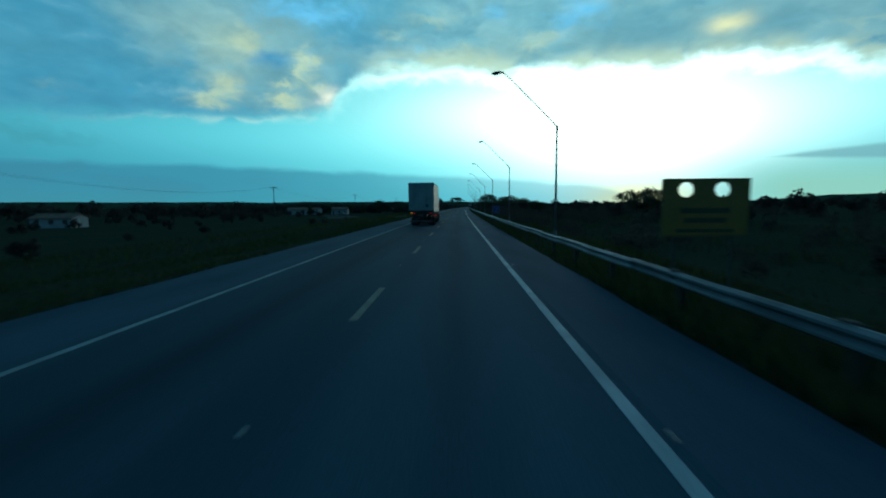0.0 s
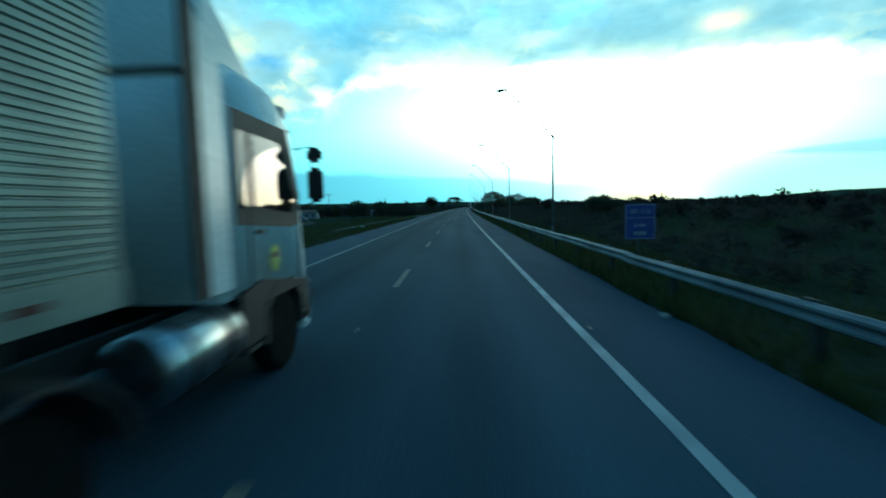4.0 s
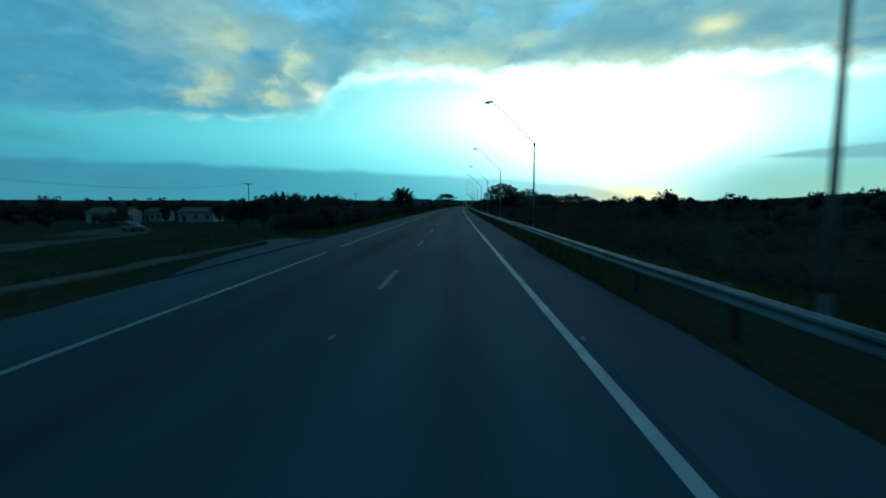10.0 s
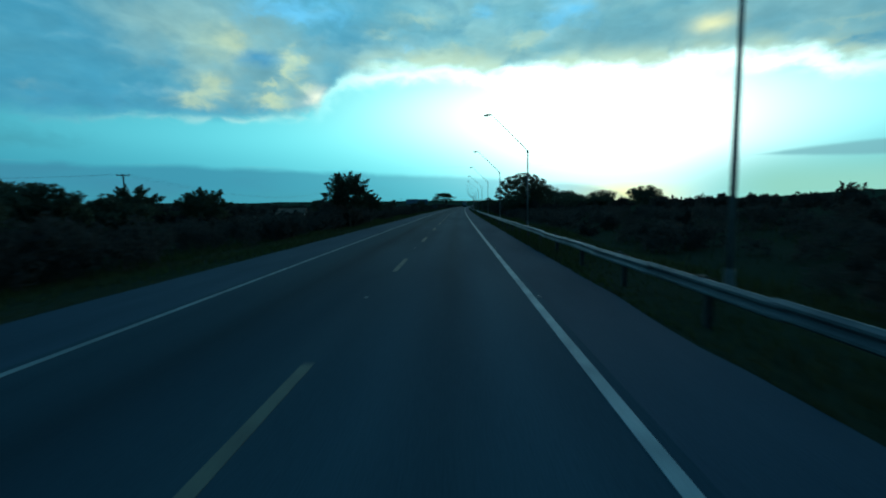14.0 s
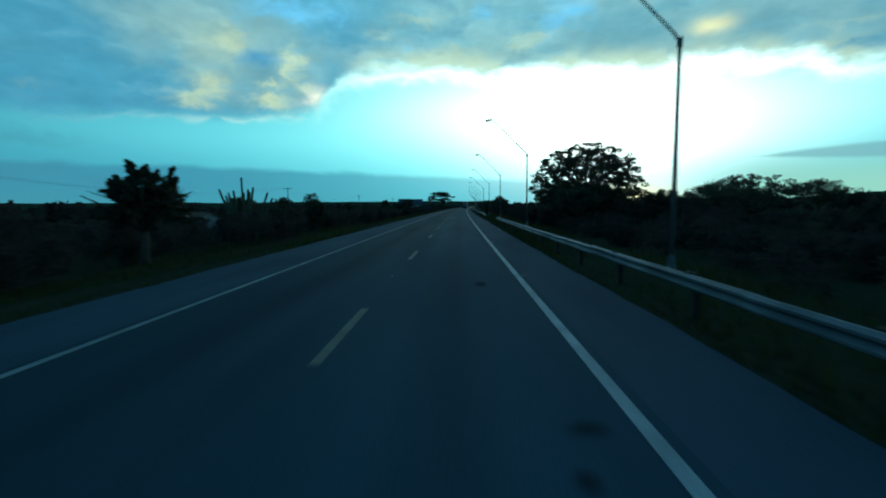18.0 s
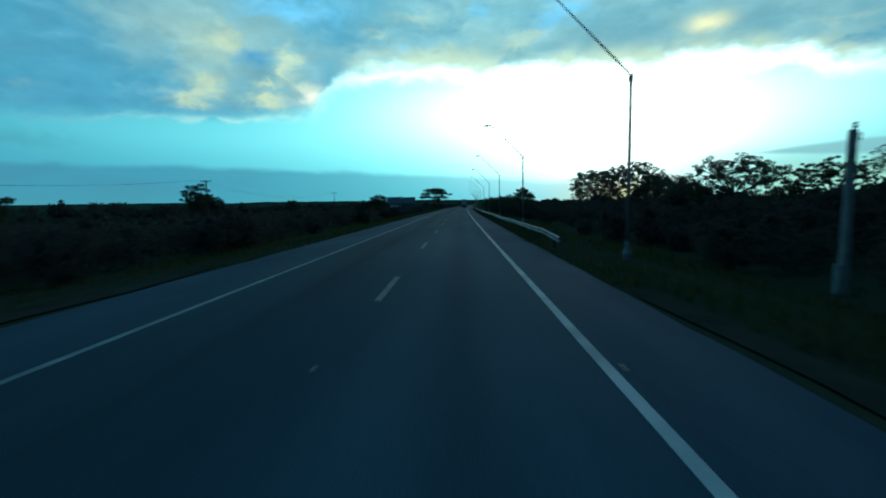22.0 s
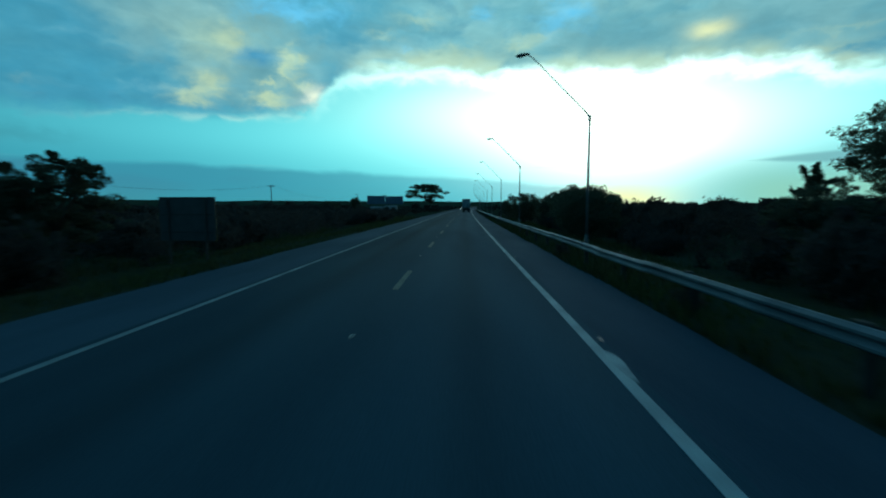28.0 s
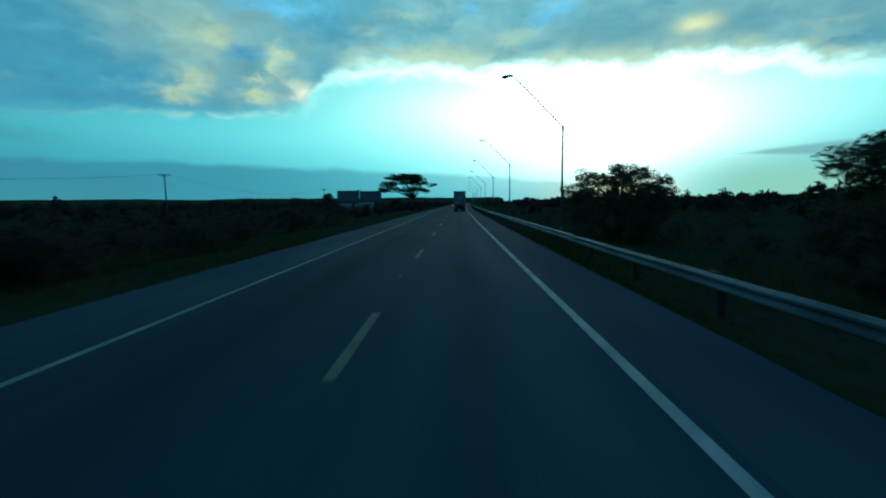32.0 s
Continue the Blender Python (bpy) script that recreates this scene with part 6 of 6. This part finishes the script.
# this bush stands in for a dark boxy shape beside the umbrella tree
put_bush(611.5, -15.7, 1.5)
for s, off, size in ((298, -16.6, 1.3), (299, -18.6, 1.35), (296.5, -16.2, 1.1), (301, -21.0, 1.4), (300, -23.5, 1.4)):
    put_bush(s, off, size)
for s, off, size in ((256, -14.6, 1.45), (258, -16.8, 1.6), (255, -13.2, 1.1), (259.6, -14.0, 1.3), (253.5, -16, 1.4), (261.5, -17, 1.3), (311, 13.5, 1.5), (314, 12.2, 1.3), (308, 15, 1.5),
                     (316, 15, 1.6), (312, 18.5, 1.6), (306, 18, 1.5)):
    put_bush(s, off, size)
for s, off, size in ((409.2, 4.25, 0.28), (398.6, 4.6, 0.3), (409.9, 4.5, 0.25), (347, 4.9, 0.3), (433, 4.9, 0.32), (365, 4.9, 0.25), (280.5, 5.0, 0.28)):
    put_bush(s, off, size)

# ---- farther scrub: countless ----
def scrub(name, seed, count, spread, leaves, size, grow, label):
    rs = np.random.default_rng(seed)
    base = [bush_leaves(60 + k, leaves, size) for k in range(5)]
    out = []
    for _ in range(count):
        s, o = spread(rs)
        if sight_wedge(s, o):
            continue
        v = base[rs.integers(0, 5)]
        a, k = rs.uniform(0, 6.283), grow(rs)
        ca, sa = math.cos(a) * k, math.sin(a) * k
        p = np.array(W(s, o, ground_z(o) - 0.1))
        out.append(np.stack([v[..., 0] * ca - v[..., 1] * sa, v[..., 0] * sa + v[..., 1] * ca, v[..., 2] * k * rs.uniform(0.75, 1.1)], -1) + p)
    tagged(mesh_object(name, quad_mesh(name, np.concatenate(out)), M_LEAF), label, "scrub", kind="stuff")


scrub("scrub_east", 1, 800, lambda r: (r.uniform(-20, 700), 26 + 110 * r.uniform(0, 1) ** 1.5), 300, 0.26, lambda r: r.uniform(0.6, 1.5), "dark scrub across the rising ground")
scrub("scrub_west", 2, 420, lambda r: (r.uniform(285, 700), -34 - 120 * r.uniform(0, 1) ** 1.5), 280, 0.28, lambda r: r.uniform(0.9, 1.6), "dark scrub across the low ground")
scrub("scrub_west_open", 3, 160, lambda r: (r.uniform(-20, 200), -60 - 140 * r.uniform(0, 1)), 280, 0.28, lambda r: r.uniform(0.6, 1.25), "scattered dark scrub over open grassland")
scrub("scrub_ahead", 4, 260, lambda r: (r.uniform(490, 900), r.choice([-1, 1]) * r.uniform(13, 60)), 320, 0.26, lambda r: r.uniform(0.6, 1.3), "dark scrub lining the road far ahead")
def west_belt(r):
    """The belt is held narrow at first, shaped so the camera sees the houses."""
    s = 188 + 312 * r.uniform(0, 1)
    return s, -13.2 - float(np.interp(s, [188, 240, 275, 500], [5, 9, 24, 24])) * r.uniform(0, 1)


scrub("tree_line_west", 9, 150, lambda r: (r.uniform(120, 900), -115 - 130 * r.uniform(0, 1)), 460, 0.22, lambda r: r.uniform(2.5, 3.8), "dark line of trees across the low ground")
scrub("roadside_scrub_east", 6, 280, lambda r: (r.uniform(300, 462), 11 + 17 * r.uniform(0, 1)), 680, 0.115, lambda r: r.uniform(0.75, 1.25), "dense dark scrub behind the guard rail")
scrub("low_scrub_east", 26, 160, lambda r: (r.uniform(460, 540), 9.5 + 26 * r.uniform(0, 1)), 400, 0.13, lambda r: r.uniform(0.3, 0.6), "low dark scrub behind the guard rail")
scrub("roadside_scrub_east", 16, 240, lambda r: (r.uniform(203, 302), 10.5 + 19 * r.uniform(0, 1)), 600, 0.12, lambda r: r.uniform(0.5, 0.92), "dense dark scrub behind the guard rail")
scrub("low_scrub_east", 7, 1000, lambda r: (-10 + 220 * r.uniform(0, 1) ** 0.6, 8.8 + 45 * r.uniform(0, 1) ** 1.3), 300, 0.16, lambda r: r.uniform(0.3, 0.72), "low dark scrub behind the guard rail")
scrub("roadside_scrub_west", 8, 590, west_belt, 680, 0.115, lambda r: r.uniform(0.6, 1.25), "dense dark scrub beside the road")
scrub("tree_line_by_houses", 29, 110, lambda r: (r.uniform(284, 345), -58 - 150 * r.uniform(0, 1)), 460, 0.2, lambda r: r.uniform(2.0, 3.1), "dark trees behind the houses")
scrub("field_scrub_west", 39, 60, lambda r: (r.uniform(195, 262), -82 - 70 * r.uniform(0, 1)), 340, 0.22, lambda r: r.uniform(0.9, 1.8), "dark scrub across the open field")
scrub("tree_line_ahead", 19, 230, lambda r: (r.uniform(430, 1000), -75 - 240 * r.uniform(0, 1)), 300, 0.3, lambda r: r.uniform(1.2, 3.0), "scattered dark trees across the low ground")
scrub("far_woods", 5, 420, lambda r: (r.uniform(600, 1900), r.choice([-1, 1]) * r.uniform(25, 700)), 140, 0.8, lambda r: r.uniform(1.2, 2.6), "far dark woods along the horizon")


# ---- grass ----
def grass(name, seed, count, spread, h, label):
    rs = np.random.default_rng(seed)
    s, o = spread(rs, count)
    drive = np.interp(s, [156, 160, 168, 172, 176, 180], [-9, -9.6, -10.6, -11.2, -12.6, -13.4])
    keep = ~((s > 156) & (s < 177) & (o < 0) & (o > drive - 1.3) & (o < drive + 3)) & ~((np.abs(o - np.interp(s, [112, 133, 155, 176], [-16.0, -14.8, -14.0, -13.4])) < 1.4) & (s > 112) & (s < 176))
    keep &= ~((s > 309) & (s < 320) & (o > 0) & (o < 5.0)) & ~((s > 298) & (s < 324) & (o < 0) & (o > -10.1))
    keep &= ~((s > 114.3) & (s < 117.6) & (o < -11.6) & (o > -13.9))
    s, o = s[keep], o[keep]
    count = len(s)
    gz = np.interp(o, [p[0] for p in LEFT_PROFILE + RIGHT_PROFILE], [p[1] for p in LEFT_PROFILE + RIGHT_PROFILE])
    px, py = BEND * s * s / 2 + o, s - o * BEND * s
    a = rs.uniform(0, 6.283, count)
    hh = h * rs.uniform(0.4, 1.3, count) * (0.75 + 0.5 * np.sin(s * 0.21 + np.sin(o * 0.9) * 2))
    wd = 0.03 * rs.uniform(0.6, 1.5, count)
    lean = rs.normal(size=(count, 2)) * 0.35 * hh[:, None]
    v = np.empty((count, 3, 3))
    for k, sg in ((0, -1), (1, 1)):
        v[:, k] = np.stack([px + sg * wd * np.cos(a), py + sg * wd * np.sin(a), gz - 0.06], 1)
    v[:, 2] = np.stack([px + lean[:, 0], py + lean[:, 1], gz + hh], 1)
    tagged(mesh_object(name, quad_mesh(name, v), M_GRASS), label, "grass", kind="stuff")


grass("verge_grass_east", 1, 110000, lambda r, n: (480 * r.uniform(0, 1, n) ** 1.35, 3.86 + 6.0 * r.uniform(0, 1, n) ** 1.5), 0.36, "unmown green grass under the guard rail")
grass("verge_grass_west", 2, 100000, lambda r, n: (r.uniform(0, 480, n), -8.42 - 8.0 * r.uniform(0, 1, n) ** 1.3), 0.26, "unmown green grass beside the road")
grass("field_grass_east", 3, 45000, lambda r, n: (r.uniform(0, 520, n), r.uniform(9, 30, n)), 0.5, "tall rough grass in the scrub")
grass("field_grass_west", 4, 45000, lambda r, n: (r.uniform(0, 520, n), r.uniform(-34, -14, n)), 0.5, "tall rough grass in the field")

# ---- centre line dashes, studs, tar patches on the road ----
def flat_piece(name, w, l, h=0.006):
    bm = box((0, 0, h / 2, w, l, h))
    bmesh.ops.bevel(bm, geom=[e for e in bm.edges if abs(e.verts[0].co.z - e.verts[1].co.z) > h / 2], offset=0.02, segments=1, affect="EDGES")
    me = bpy.data.meshes.new(name)
    bm.to_mesh(me)
    bm.free()
    return me


SCRAP_SHAPE = [(0.0, 0.0), (0.22, 0.04), (0.30, 0.16), (0.17, 0.24), (0.03, 0.15)]


def scrap(s, off, turn, size):
    """A crumpled scrap of pale litter."""
    bm = bmesh.new()
    low = [bm.verts.new((x * size, y * size, 0.0)) for x, y in SCRAP_SHAPE]
    top = [bm.verts.new((x * size * 0.9, y * size * 0.9 + 0.01, 0.03 * size + 0.02 * (k % 2))) for k, (x, y) in enumerate(SCRAP_SHAPE)]
    bm.faces.new(low[::-1])
    bm.faces.new(top)
    for k in range(5):
        bm.faces.new((low[k], low[(k + 1) % 5], top[(k + 1) % 5], top[k]))
    ob = part("litter", bm, M_CONCRETE, None)
    ob.matrix_basis = place(s, off, -0.015, turn)
    tagged(ob, "crumpled scrap of pale litter at the edge of the road", "litter", "litter on the shoulder")


scrap(292.0, 3.66, 70, 1.2)
scrap(68.6, 3.6, 20, 1.0)

# spilt blob of white paint on the edge line
bm = bmesh.new()
bm.faces.new([bm.verts.new((0.085 * math.cos(t) * (1 + 0.25 * math.sin(3 * t)), 0.55 * math.sin(t), 0)) for t in (2 * math.pi * k / 24 for k in range(24))])
part("paint_blob", bm, M_WHITE_LINE, road, "spilt white paint beside the edge line").matrix_basis = place(395.0, 1.97, 0.0155)

DASH = flat_piece("dash", 0.16, 3.3)
STUD = flat_piece("road_stud", 0.075, 0.07, 0.02)
far = 16.726 - 11.722 * 5
while far < 800:
    mesh_object("dash", DASH, M_YELLOW_LINE, road).matrix_basis = place(far - 1.65, -1.79, 0.011)
    if far < 470:
        mesh_object("road_stud", STUD, M_CATSEYE, road).matrix_basis = place(far + 4.3, -1.87, 0.011)
        mesh_object("road_stud", STUD, M_CATSEYE, road).matrix_basis = place(far + 4.3, 2.06, 0.006)
    far += 11.722
rs = np.random.default_rng(4)
for s, o, a, b in ((177.3, 1.62, 0.2, 0.3), (257.9, 1.36, 0.30, 0.20), (257.1, 1.10, 0.22, 0.22), (285.1, 1.03, 0.26, 0.24), (421.5, 1.32, 0.25, 0.4), (422.9, 1.30, 0.3, 0.3),
                   (126, -0.45, 0.2, 0.5), (354.0, 0.70, 0.3, 0.4), (265.6, 0.7, 0.25, 0.6), (291.8, -2.7, 0.2, 0.5), (252.8, -3.5, 0.22, 0.6)):
    bm = bmesh.new()
    ph = rs.uniform(0, 6, 3)
    ring = [bm.verts.new((a * math.cos(t) * (1 + 0.25 * math.sin(2 * t + ph[0]) + 0.12 * math.sin(5 * t + ph[1])), b * math.sin(t) * (1 + 0.2 * math.sin(3 * t + ph[2])), 0)) for t in
            (2 * math.pi * k / 28 for k in range(28))]
    bm.faces.new(ring)
    ob = part("tar_patch", bm, M_PATCH, road)
    ob.matrix_basis = place(s, o, 0.0165)
